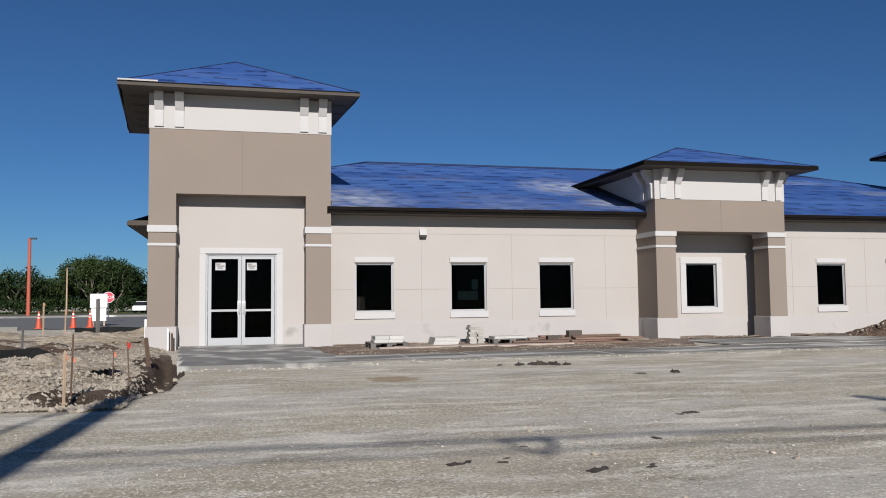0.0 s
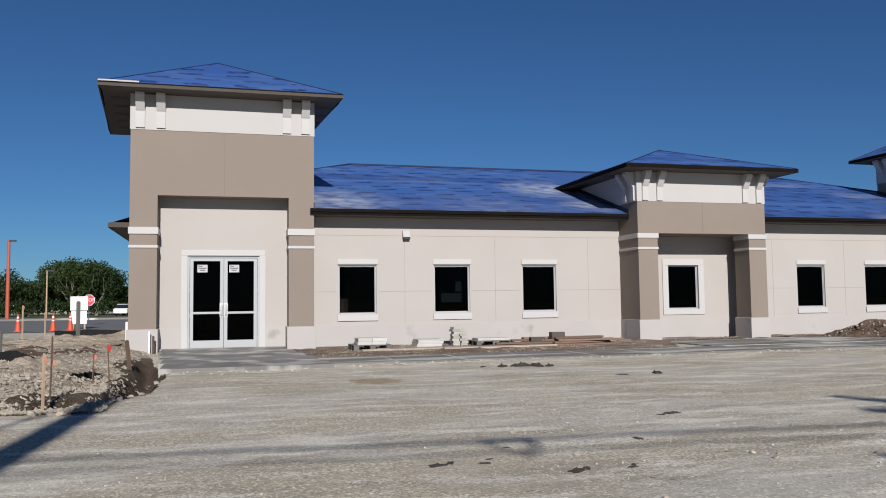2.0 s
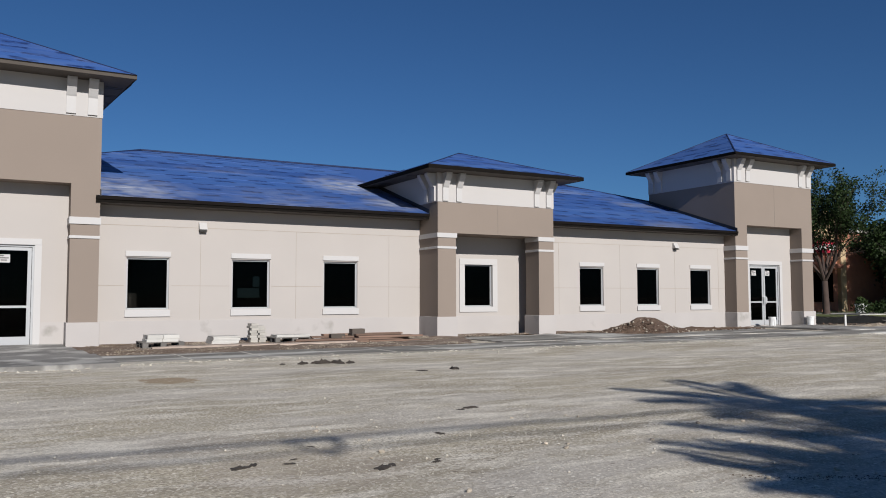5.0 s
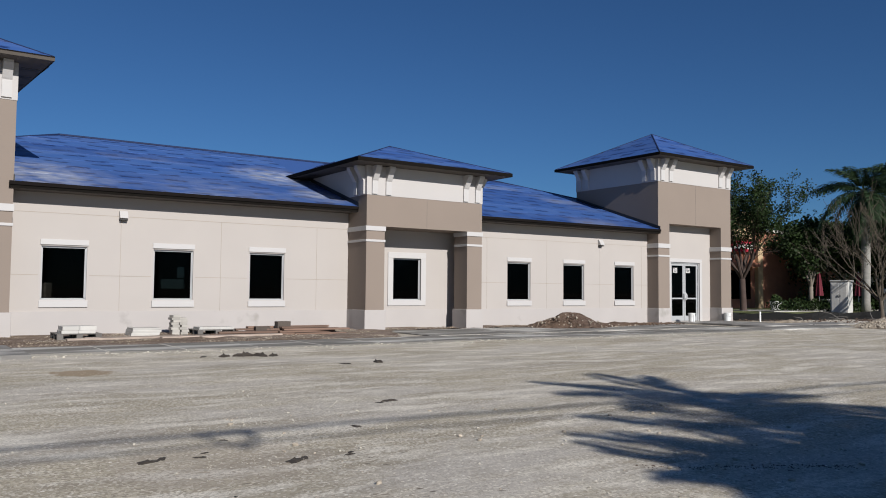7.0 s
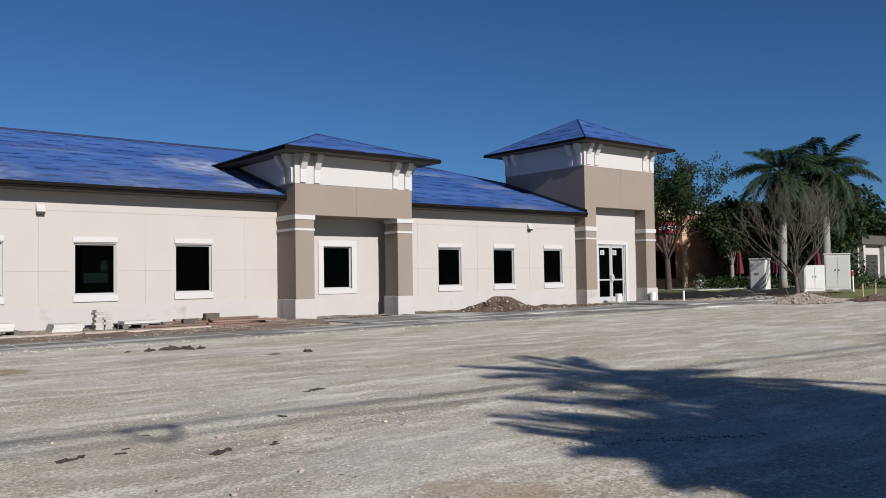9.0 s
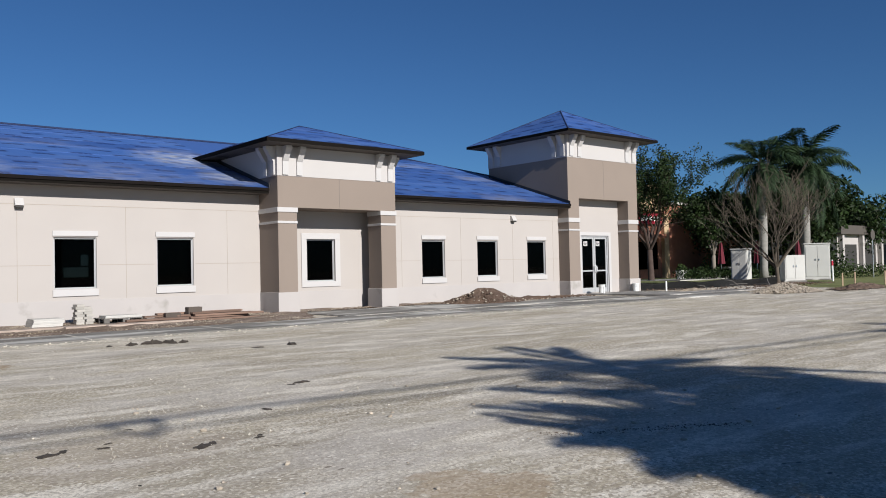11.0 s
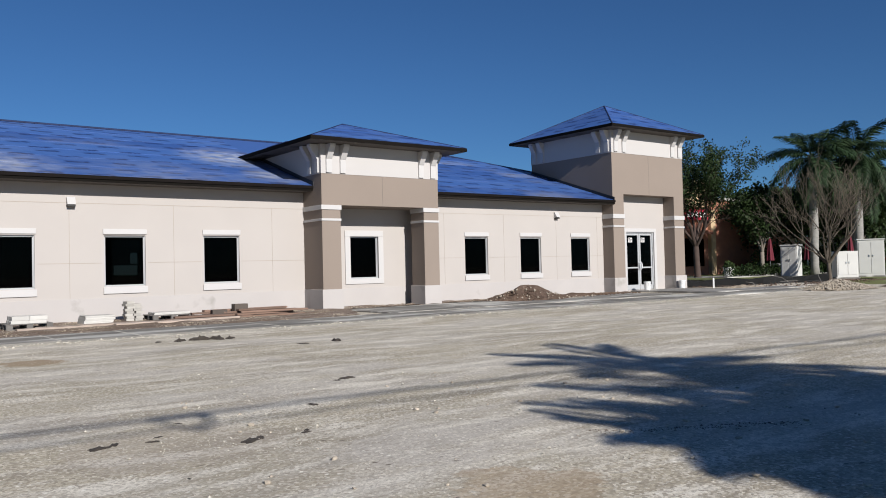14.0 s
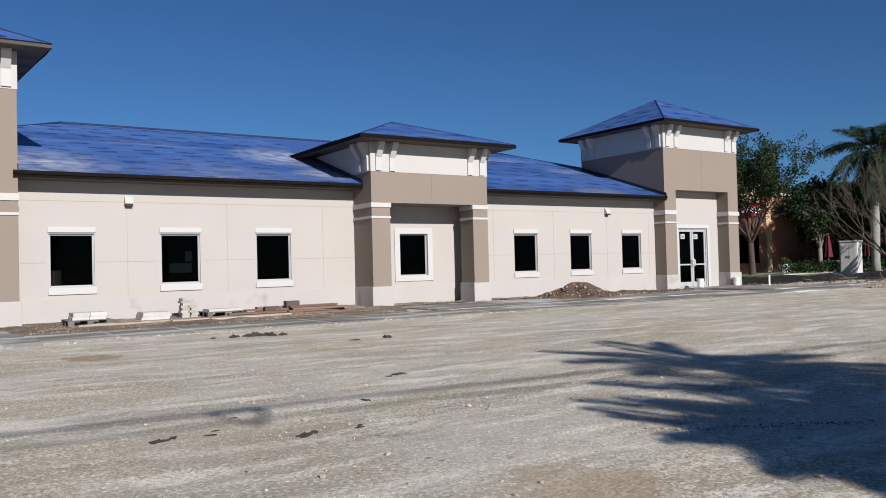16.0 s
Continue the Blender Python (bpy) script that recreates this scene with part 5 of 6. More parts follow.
silt_fence([(33.0 + 0.55 * k, 0.9 - 0.5 * k + 0.1 * math.sin(k)) for k in range(11)], 0.42, "low sagging black silt fence at the verge")
# second strip is added black for the shade of a hollow in the spoil
silt_fence([(-1.6 - 0.75 * k, 14.5 + 0.2 * k + 0.2 * math.sin(k * 1.3)) for k in range(7)], 0.28, "low black strip standing for a dark hollow in the spoil")
silt_fence([(-5.8 + 0.4 * k, -3.4 - 0.24 * k + 0.1 * math.sin(k)) for k in range(9)], 0.3, "crumpled black silt fabric on the spoil")

n = 900
hx, hy = rng.uniform(32.8, 41, n), rng.uniform(-6.2, 0.8, n)
ok = hx + 0.25 * hy > 33.6
hx, hy = hx[ok], hy[ok]
scatter("verge_clods", DIRT, np.stack([hx, hy, ground_z(hx, hy) + 0.04, 0.03 + 0.13 * rng.beta(1, 5, len(hx))], 1), "brown earth clods at the lot's edge", "clods", 17, 0.7)
for k in range(6):
    x, y, length = 36.0 + random.uniform(-1.6, 1.8), -3.4 + random.uniform(-1.2, 1.0), random.uniform(0.7, 1.6)
    a = random.uniform(0, math.tau)
    bm = bmesh.new()
    tube(bm, [(0, 0, 0.06), (0.4 * length, 0.04, 0.1 + 0.1 * (k % 3)), (length, -0.05, 0.1 + 0.16 * (k % 3))], [0.02, 0.016, 0.008], 6)
    ob = new("fallen_branch", mesh_of("fallen_branch", bm, GREYWOOD))
    ob.matrix_basis = pose(x, y, float(ground_z(x, y)) + 0.02, 0, 0, math.degrees(a))
    tagged(ob, "grey dry branch lying on brown earth", "branch", "dry branches at the lot's edge")

# darker soil along the trench, and soft mounds in the spoil
def trench_in(x, y):
    return np.minimum(0.42 + 0.14 * wave(x, y, 53, 8, 0.8, 2.0) - np.abs(x - trench_x(y) + 0.14 + 0.4 * ragged(x, y, 52)), np.minimum(y + 12.6, -2.2 - y))


# brown earth patches also darken the spoil in place of its relief's shadows
tagged(sheet("brown_shaded_soil", -13, -0.6, -10.8, 14, 0.16, lambda x, y: ground_z(x, y) + 0.012 + 0.03 * np.abs(wave(x, y, 32, 16, 4, 12)), DIRT, lambda x, y: (wave(x, y * 1.6, 34, 12, 0.4, 1.6) + 0.25 * wave(x, y, 35, 12, 3, 7) > 0.35) & (x < -0.8 - 0.09 * np.clip(y + 7.2, 0, 7))), "patches of brown earth on the spoil, also standing for its shaded relief", "ground", kind="structure")
tagged(sheet("trench_soil", -2.6, 0.3, -12.9, -3.2, 0.08, lambda x, y: ground_z(x, y) - 0.05 + 0.085 * smooth_step(0.0, 0.15, trench_in(x, y)) + 0.025 * np.abs(wave(x, y, 51, 16, 4, 10)), MUD, lambda x, y: trench_in(x, y) > 0.01), "dark turned soil along a trench", "ground", kind="structure")
for x, y, rx, ry, hh, sd in ((-4.0, -7.4, 1.7, 1.3, 0.24, 61), (-1.9, -8.6, 1.1, 1.2, 0.25, 62), (-5.2, -3.0, 1.8, 1.4, 0.35, 63), (-3.0, 1.5, 1.6, 1.2, 0.3, 64), (-4.6, 6.5, 2.2, 1.4, 0.35, 65), (-7.5, 3.0, 2.4, 1.6, 0.4, 66), (-2.4, 9.5, 2.0, 1.3, 0.35, 67), (-8.5, 10.0, 2.6, 1.6, 0.4, 68)):
    heap("spoil_mound", x, y, rx, ry, hh, SPOIL if sd % 3 else DIRT, "soft mound of tan earth and broken limestone", sd)

# loose stones and a crumbled soil line on the lot
for k in range(150):
    x, y = random.uniform(3.2, 9.5), random.uniform(-21.6, -15.5)
    r = 0.008 + 0.02 * random.random() ** 3
    ob = new("stone", STONES[k % 6])
    ob.matrix_basis = Matrix.LocRotScale((x, y, float(ground_z(x, y)) + 0.3 * r), Euler((random.uniform(-0.3, 0.3), random.uniform(-0.3, 0.3), random.uniform(0, 6))), (r * random.uniform(0.9, 1.5), r, r))
    tagged(ob, "loose pale limestone lump on the gravel", "stone", "loose stones on the lot")
n = 260
u = rng.random(n)
sx, sy = 5.65 + 1.4 * u, -19.28 - 0.75 * u + 0.03 * np.sin(u * 19) + rng.normal(0, 0.045, n)
sr = 0.004 + 0.014 * rng.beta(1, 5, n)
scatter("soil_crumbs", DIRT, np.stack([sx, sy, ground_z(sx, sy) + 0.2 * sr, sr], 1), "dark soil crumbs along a crack in the gravel", "soil", 14)
n = 700
sx, sy = rng.uniform(3.0, 30, n), rng.normal(-5.5, 0.5, n)
sr = 0.006 + 0.02 * rng.beta(1, 4, n)
scatter("walk_debris", SPOIL, np.stack([sx, sy + 0.012 * (sx - 3), 0.045 + 0 * sx, sr], 1), "earth and stone crumbs on the walk", "debris", 15)

CARTON = material("pale_carton", (0.3, 0.3, 0.29), 0.85, spread=0.1)
ob = thing("carton", "tall pale grey carton standing inside a window", "carton", at=(WINS[0] + 0.2, 0.75, 0.03))
part("body", bevel_box(0.34, 0.3, WIN_Z0 + 0.42, 0.01), CARTON, ob)
bm = bevel_box(0.05, 0.302, WIN_Z0 + 0.421, 0.002)
part("tape", bm, LABELWHITE, ob)

# ---- vegetation ----
def leaf_material(name, color, rand=0.3):
    m = bpy.data.materials.new(name)
    m.use_nodes = True
    t = m.node_tree
    n, l = t.nodes, t.links
    b = n["Principled BSDF"]
    g = n.new("ShaderNodeNewGeometry")
    ramp = n.new("ShaderNodeMix")
    ramp.data_type = "RGBA"
    l.new(g.outputs["Random Per Island"], ramp.inputs[0])
    ramp.inputs[6].default_value = (*[v * (1 - rand) for v in color], 1)
    ramp.inputs[7].default_value = (*[v * (1 + rand) for v in color], 1)
    l.new(ramp.outputs[2], b.inputs["Base Color"])
    b.inputs["Roughness"].default_value = 0.55
    b.inputs["Specular IOR Level"].default_value = 0.12
    return m


LEAF = leaf_material("green_leaf", (0.036, 0.055, 0.017), 0.45)
LEAF_DARK = leaf_material("dark_green_leaf", (0.02028, 0.0351, 0.01092), 0.5)
FROND = leaf_material("palm_leaflet", (0.0238, 0.0425, 0.0187), 0.45)
BARK = material("grey_bark", (0.20, 0.17, 0.14), 0.9, scale=4, spread=0.25, fine=30, bump=0.5)
TWIG = material("brown_grey_twig", (0.0904, 0.072, 0.0528), 0.9, scale=4, spread=0.25, fine=30, bump=0.3)
REDTWIG = material("reddish_brown_limb", (0.06, 0.039, 0.0312), 0.9, scale=4, spread=0.25, fine=30, bump=0.3)
PALE_BARK = material("pale_grey_bark", (0.2541, 0.2422, 0.2193), 0.9, scale=3, spread=0.25, fine=30, bump=0.4, stretch=(1, 1, 3))


def leaves_mesh(name, centres, radii, count, size, mat, seed, droop=0.3):
    """A crown of small leaf blades scattered through clumps."""
    r = np.random.default_rng(seed)
    c, rad = np.asarray(centres, float), np.asarray(radii, float)
    w = rad**2 / (rad**2).sum()
    k = r.choice(len(c), count, p=w)
    d = r.normal(size=(count, 3))
    d /= np.linalg.norm(d, axis=1, keepdims=True)
    p = c[k] + d * (rad[k] * r.random(count) ** 0.45)[:, None] * np.array([1, 1, 0.8])
    a = r.normal(size=(count, 3))
    a[:, 2] -= droop
    a /= np.linalg.norm(a, axis=1, keepdims=True)
    b = np.cross(a, r.normal(size=(count, 3)))
    b /= np.linalg.norm(b, axis=1, keepdims=True)
    s = size * r.uniform(0.6, 1.3, (count, 1))
    v = np.stack([p, p + a * s * 0.5 + b * s * 0.3, p + a * s, p + a * s * 0.5 - b * s * 0.3], 1).reshape(-1, 3)
    me_ = bpy.data.meshes.new(name)
    me_.from_pydata(v.tolist(), [], np.arange(4 * count).reshape(-1, 4).tolist())
    me_.materials.append(mat)
    return me_


def branch(bm, p, d, length, r, depth, tips, rnd, split=3, spread=0.6, lift=0.15, minr=0.006):
    """Grow a limb and its twigs; collects the tips."""
    pts, rad = [Vector(p)], [r]
    steps = 3
    q, dd = Vector(p), Vector(d).normalized()
    for k in range(steps):
        dd = (dd + Vector((rnd.uniform(-1, 1), rnd.uniform(-1, 1), rnd.uniform(-0.6, 1) * 0.8 + lift)) * 0.16).normalized()
        q = q + dd * length / steps
        pts.append(q.copy())
        rad.append(max(minr, r * (1 - 0.35 * (k + 1) / steps)))
    tube(bm, pts, rad, 7 if r > 0.06 else (5 if r > 0.02 else 3), False)
    tips.append(q.copy())
    if depth == 0:
        return
    for k in range(split):
        a = rnd.uniform(0, math.tau)
        side_ = dd.orthogonal().normalized()
        side_.rotate(Matrix.Rotation(a, 3, dd))
        nd = (dd + side_ * spread * rnd.uniform(0.6, 1.3)).normalized()
        nd.z += lift
        start = pts[-1] if k < 2 else pts[rnd.choice((1, 2))]
        branch(bm, start, nd, length * rnd.uniform(0.6, 0.85), max(minr, rad[-1] * 0.72), depth - 1, tips, rnd, split, spread, lift, minr)


def tree(x, y, z, h, spread, seed, mat, bark, label, leaves=5000, size=0.16, depth=3, trunk=0.14, fork=0.3, limbs=5, droop=0.3, clump=0.7, low=0.0):
    ob = thing("tree", label, "tree", at=(x, y, z))
    rnd = random.Random(seed)
    bm = bmesh.new()
    top = Vector((rnd.uniform(-0.15, 0.15), rnd.uniform(-0.15, 0.15), h * fork))
    tube(bm, [(0, 0, -0.1), (0.02, 0, 0.15), top * 0.5, top], [trunk * 1.35, trunk * 1.05, trunk * 0.95, trunk * 0.85], 10)
    part("trunk", bm, bark, ob, smooth=True)
    tips = []
    for k in range(limbs):
        bm = bmesh.new()
        a = k * math.tau / limbs + rnd.uniform(-0.4, 0.4)
        d = Vector((math.cos(a) * spread, math.sin(a) * spread, 1.0))
        branch(bm, top - Vector((0, 0, 0.1 * rnd.random())), d, h * (1 - fork) * 0.42, trunk * 0.55, depth, tips, rnd, 3, 0.6, 0.12)
        part("limb", bm, bark, ob)
    if leaves:
        cen = tips + [Vector((rnd.uniform(-1, 1) * spread * h * 0.3, rnd.uniform(-1, 1) * spread * h * 0.3, h * rnd.uniform(fork + 0.15, 0.85))) for _ in range(10)]
        cen = [c for c in cen if c.z > h * max(low, fork * 0.8)]
        cw = new("crown", leaves_mesh("crown", [tuple(c) for c in cen], [clump * rnd.uniform(0.5, 1.1) for _ in cen], leaves, size, mat, seed, droop))
        cw.parent = ob
    return ob


def frond_mesh(length, seed, droop):
    """One feather frond: an arching midrib with hanging leaflets."""
    rnd = random.Random(seed)
    bm = bmesh.new()
    n_ = 34
    pts = []
    for k in range(n_ + 1):
        s = k / n_
        pts.append(Vector((length * (s - 0.12 * droop * s * s), 0, length * (0.42 * s - (0.35 + 0.5 * droop) * s * s))))
    tube(bm, pts[::4] + [pts[-1]] if n_ % 4 else pts[::4], [0.035 * (1 - 0.85 * k / 9) for k in range(len(pts[::4] + ([pts[-1]] if n_ % 4 else [])))], 4)
    for k in range(4, n_):
        s = k / n_
        ll = length * 0.24 * math.sin(math.pi * (0.12 + 0.83 * s)) ** 0.7
        d = (pts[k + 1] - pts[k]).normalized()
        for g in (-1, 1):
            for up in (0.15, -0.35):
                e = (d * 0.55 + Vector((0, g, 0)) * 0.8 + Vector((0, 0, up + rnd.uniform(-0.2, 0.2)))).normalized()
                tip = pts[k] + e * ll * rnd.uniform(0.85, 1.1) + Vector((0, 0, -0.38 * ll))
                mid = pts[k] + e * ll * 0.5
                w = d * 0.042
                bm.faces.new([bm.verts.new(p) for p in (pts[k] - w * 0.5, mid - w, tip, mid + w)])
    return mesh_of("frond", bm, FROND)


FRONDS = [frond_mesh(3.0, k, (0.28, 0.62, 1.0, 1.3)[k]) for k in range(4)]


def palm(x, y, z, h, seed, label, fronds=17, scale=1.0, r=0.2, royal=True):
    ob = thing("palm_tree", label, "palm tree", at=(x, y, z))
    rnd = random.Random(seed)
    bm = bmesh.new()
    hs = [0, 0.1, 0.25, 0.45, 0.65, 0.82, 1.0]
    rs = [1.25, 1.0, 1.02, 1.15, 1.1, 0.95, 0.8]
    tube(bm, [(0.03 * math.sin(k * 3), 0.03 * math.cos(k * 2), h * 0.8 * k) for k in hs], [r * k for k in rs], 14)
    part("trunk", bm, PALE_BARK, ob, smooth=True)
    bm = bmesh.new()
    tube(bm, [(0, 0, h * 0.8), (0, 0, h * 0.86), (0, 0, h * 0.95), (0, 0, h)], [r * 0.8, r * 0.9, r * 0.55, r * 0.3], 12)
    part("crownshaft", bm, LEAF, ob, "smooth green crownshaft", smooth=True)
    for k in range(fronds):
        u = (k + 0.5) / fronds
        lift = 74 - 112 * u + rnd.uniform(-8, 8)
        m = pose(0, 0, h * (0.97 + 0.03 * (1 - u)), 0, -lift + 20, k * 137.5 + rnd.uniform(-12, 12))
        s = scale * rnd.uniform(0.85, 1.08) * (0.85 + 0.15 * math.sin(math.pi * u))
        f = piece("frond", FRONDS[min(3, int(u * 3.2 + rnd.random()))], ob, m @ Matrix.Diagonal((s, s, s, 1)))
    return ob


# beyond the lot's far side
tree(40.35, -3.25, 0.17, 5.2, 0.8, 11, LEAF, TWIG, "bare spreading tree with fine grey twigs", 220, 0.1, 4, 0.105, 0.16, 8)
palm(50.6, 2.9, 0.2, 7.5, 3, "tall royal palm with smooth grey trunk", 22, 1.2, 0.24)
palm(53.5, 1.5, 0.2, 7.7, 4, "tall royal palm with smooth grey trunk", 22, 1.2, 0.24)
palm(57.5, 3.5, 0.2, 6.6, 6, "royal palm among dark trees", 28, 1.3, 0.3)
palm(47.6, 13.5, 0.2, 8.6, 8, "palm behind the corner tower", 15, 0.9, 0.24)
tree(45.3, 7.85, 0.2, 7.2, 0.7, 5, LEAF_DARK, REDTWIG, "thinly leaved tree with reddish bare lower limbs", 22000, 0.15, 4, 0.2, 0.28, 6, 0.2, 0.55, 0.56)
tree(50.2, 6.3, 0.2, 5.3, 0.5, 9, LEAF_DARK, BARK, "thin green tree beside the shop", 9000, 0.2, 3, 0.15, 0.3, 5, 0.2, 0.9)
for x, y, h, sd in ((61.0, 14.5, 6.6, 21), (59.5, 9.0, 7.2, 22), (60.0, 5.0, 7.4, 23), (80.0, 22.0, 6.4, 24), (66.0, 8.5, 7.4, 25), (86.0, 3.5, 7.4, 26), (90.0, -3.0, 7.2, 27), (70.0, 17.0, 7.5, 28), (64.0, 6.0, 6.6, 29), (82.0, 10.0, 7.2, 30), (88.0, 16.0, 7.5, 31)):
    tree(x, y, 0.15, h, 0.75, sd, LEAF_DARK, BARK, "dense dark green shade tree", 7000, 0.34, 2, 0.2, 0.2, 6, 0.2, 1.35)


def hedge(x0, y0, x1, y1, w, h, seed, label, size=0.12, count=5000, mat=None):
    rnd = random.Random(seed)
    n_ = int(math.hypot(x1 - x0, y1 - y0) / 0.5) + 2
    cen = [(x0 + (x1 - x0) * k / n_, y0 + (y1 - y0) * k / n_, h * rnd.uniform(0.35, 0.55)) for k in range(n_ + 1)]
    ob = new("hedge", leaves_mesh("hedge", cen, [w * rnd.uniform(0.8, 1.1) for _ in cen], count, size, mat or LEAF, seed))
    ob.location.z = 0.2
    tagged(ob, label, "hedge")


hedge(50.0, -1.5, 64.0, -4.5, 0.55, 0.9, 41, "clipped low green hedge along the lawn")
hedge(47.5, 7.0, 56.0, 3.0, 0.6, 0.9, 42, "loose low shrubs by the terrace", 0.14, 5000, LEAF_DARK)
hedge(58.0, 10.5, 66.0, 5.5, 1.6, 2.6, 43, "tall dark shrubs behind the terrace", 0.25, 8000, LEAF_DARK)

# ---- things at the far corner ----
CABINET = material("pale_grey_enamel", (0.5236, 0.5142, 0.4808), 0.45, scale=1.5, spread=0.06, fine=30, bump=0.03, stain=(0.36, 0.36, 0.33), stain_scale=1.2, stain_at=0.68)
DARKGAP = plain("dark_gap", (0.03, 0.03, 0.03), 0.8)


def cabinet(x, y, rz, w, d, h, label, doors=2, lip=True):
    ob = thing("utility_cabinet", label, "utility cabinet", "utility cabinets by the lawn")
    ob.matrix_basis = pose(x, y, float(ground_z(x, y)) + 0.03, 0, 0, rz)
    part("body", bevel_box(w, d, h, 0.02), CABINET, ob)
    if lip:
        bm = bevel_box(w + 0.08, d + 0.08, 0.07, 0.015)
        bmesh.ops.translate(bm, verts=bm.verts, vec=(0, 0, h))
        part("lid", bm, CABINET, ob)
    for k in range(doors):
        dw = (w - 0.1) / doors
        bm = bevel_box(dw - 0.02, 0.02, h - 0.3, 0.006)
        bmesh.ops.translate(bm, verts=bm.verts, vec=(-w / 2 + 0.05 + dw * (k + 0.5), -d / 2 - 0.008, 0.2))
        dr = part("door", bm, CABINET, ob)
        bm = bmesh.new()
        u = -w / 2 + 0.05 + dw * (k + (0.85 if k == 0 else 0.15))
        box(bm, u - 0.02, u + 0.02, -d / 2 - 0.045, -d / 2 - 0.018, h * 0.55, h * 0.55 + 0.1)
        part("handle", bm, STEEL, dr)
    part("base", bevel_box(w + 0.12, d + 0.12, 0.08, 0.01), CONCRETE, ob)


cabinet(41.3, -0.75, -78, 0.85, 0.75, 1.75, "tall pale grey metal utility cabinet with two doors", 2, True)
cabinet(42.4, -3.0, -42, 1.05, 0.7, 1.4, "wide low pale metal utility cabinet", 2, False)
cabinet(46.55, -2.35, -60, 1.3, 1.1, 2.0, "tall white metal utility cabinet", 2, True)

REDCLOTH = material("red_canvas", (0.13, 0.012, 0.024), 0.85, scale=2, spread=0.2, fine=60, bump=0.2)


def umbrella(x, y, z):
    ob = thing("patio_umbrella", "closed red canvas patio umbrella", "umbrella", "closed umbrellas on the terrace", at=(x, y, z))
    bm = bmesh.new()
    tube(bm, [(0, 0, 0), (0, 0, 2.6)], 0.025, 8)
    part("pole", bm, STEEL, ob)
    bm = bmesh.new()
    rings = []
    for k in range(7):
        s = k / 6
        rings.append([bm.verts.new(((0.05 + 0.17 * s ** 0.8) * (1 + 0.25 * math.cos(5 * a)) * math.cos(a), (0.05 + 0.17 * s ** 0.8) * (1 + 0.25 * math.cos(5 * a)) * math.sin(a), 2.55 - 1.55 * s)) for a in np.linspace(0, math.tau, 30, endpoint=False)])
    for lo, hi in zip(rings, rings[1:]):
        for k in range(30):
            bm.faces.new((lo[k], lo[(k + 1) % 30], hi[(k + 1) % 30], hi[k]))
    bm.faces.new(rings[0])
    bm.faces.new(rings[-1][::-1])
    part("canopy", bm, REDCLOTH, ob)
    bm = bmesh.new()
    tube(bm, [(0, 0, 0), (0, 0, 0.12)], [0.3, 0.26], 16)
    part("base", bm, CONCRETE, ob)


for x, y in ((52.8, 7.25), (53.6, 5.0), (55.6, 3.1)):
    umbrella(x, y, 0.2)


def picnic_table(x, y, z):
    ob = thing("patio_table", "round pale concrete patio table with benches", "table", at=(x, y, z))
    bm = bmesh.new()
    tube(bm, [(0, 0, 0.7), (0, 0, 0.78)], 0.65, 20)
    part("tabletop", bm, CONCRETE, ob)
    bm = bmesh.new()
    tube(bm, [(0, 0, 0), (0, 0, 0.35), (0, 0, 0.7)], [0.3, 0.16, 0.24], 12)
    part("leg", bm, CONCRETE, ob)
    for k in range(3):
        a = k * math.tau / 3 + 0.4
        bm = bmesh.new()
        tube(bm, [(1.05 * math.cos(a), 1.05 * math.sin(a), 0), (1.05 * math.cos(a), 1.05 * math.sin(a), 0.45)], [0.14, 0.2], 10)
        part("bench", bm, CONCRETE, ob)


picnic_table(52.6, 6.3, 0.2)
boxed("terrace", CONCRETE, None, 45, 60, 5.5, 9.0, 0.1, 0.24)
tagged(bpy.data.objects["terrace"], "pale concrete terrace by the shop", "pavement", kind="structure")


def planter(x, y, z):
    ob = thing("planter_pot", "white round planter pot with a plant", "planter", at=(x, y, z))
    bm = bmesh.new()
    tube(bm, [(0, 0, 0), (0, 0, 0.55), (0, 0, 0.62)], [0.28, 0.38, 0.4], 16)
    part("pot", bm, LABELWHITE, ob)
    cw = new("plant", leaves_mesh("plant", [(0, 0, 0.75)], [0.3], 250, 0.2, LEAF, 50))
    cw.parent = ob


planter(49.6, 8.4, 0.2)

BRICKRED = material("red_brown_facade", (0.320, 0.135, 0.085), 0.9, scale=2, spread=0.15, fine=30, bump=0.2)
TAN = material("tan_facade", (0.45, 0.33, 0.2), 0.9, scale=2, spread=0.1, fine=30, bump=0.2)
SIGNRED = plain("red_sign", (0.5, 0.03, 0.06), 0.4)
shop = thing("shop", "low red-brown and tan shop with a red sign", "shop")
boxed("wall", BRICKRED, shop, 50.6, 66, 13.6, 24, 0, 6.0, label="red-brown rendered wall")
boxed("pillar", TAN, shop, 54.9, 55.5, 13.3, 13.6, 0, 5.2, label="tan rendered pillar")
boxed("parapet", TAN, shop, 50.3, 54.6, 13.3, 13.6, 5.4, 7.4, label="tan rendered parapet")
boxed("roof", CONCRETE, shop, 50.4, 66.2, 13.4, 24.2, 6.0, 6.2)
boxed("window", GLASS, shop, 51.3, 54.3, 13.55, 13.6, 0.9, 3.0)
boxed("awning", BRICKRED, shop, 51.0, 54.6, 12.9, 13.6, 3.3, 3.6)
sg = boxed("sign", SIGNRED, shop, 51.6, 54.4, 13.2, 13.3, 4.4, 5.2, label="red sign panel with pale lettering bars")
for k in range(5):
    boxed("letter_bar", LABELWHITE, sg, 51.8 + 0.5 * k, 52.15 + 0.5 * k, 13.17, 13.2, 4.6, 5.0)

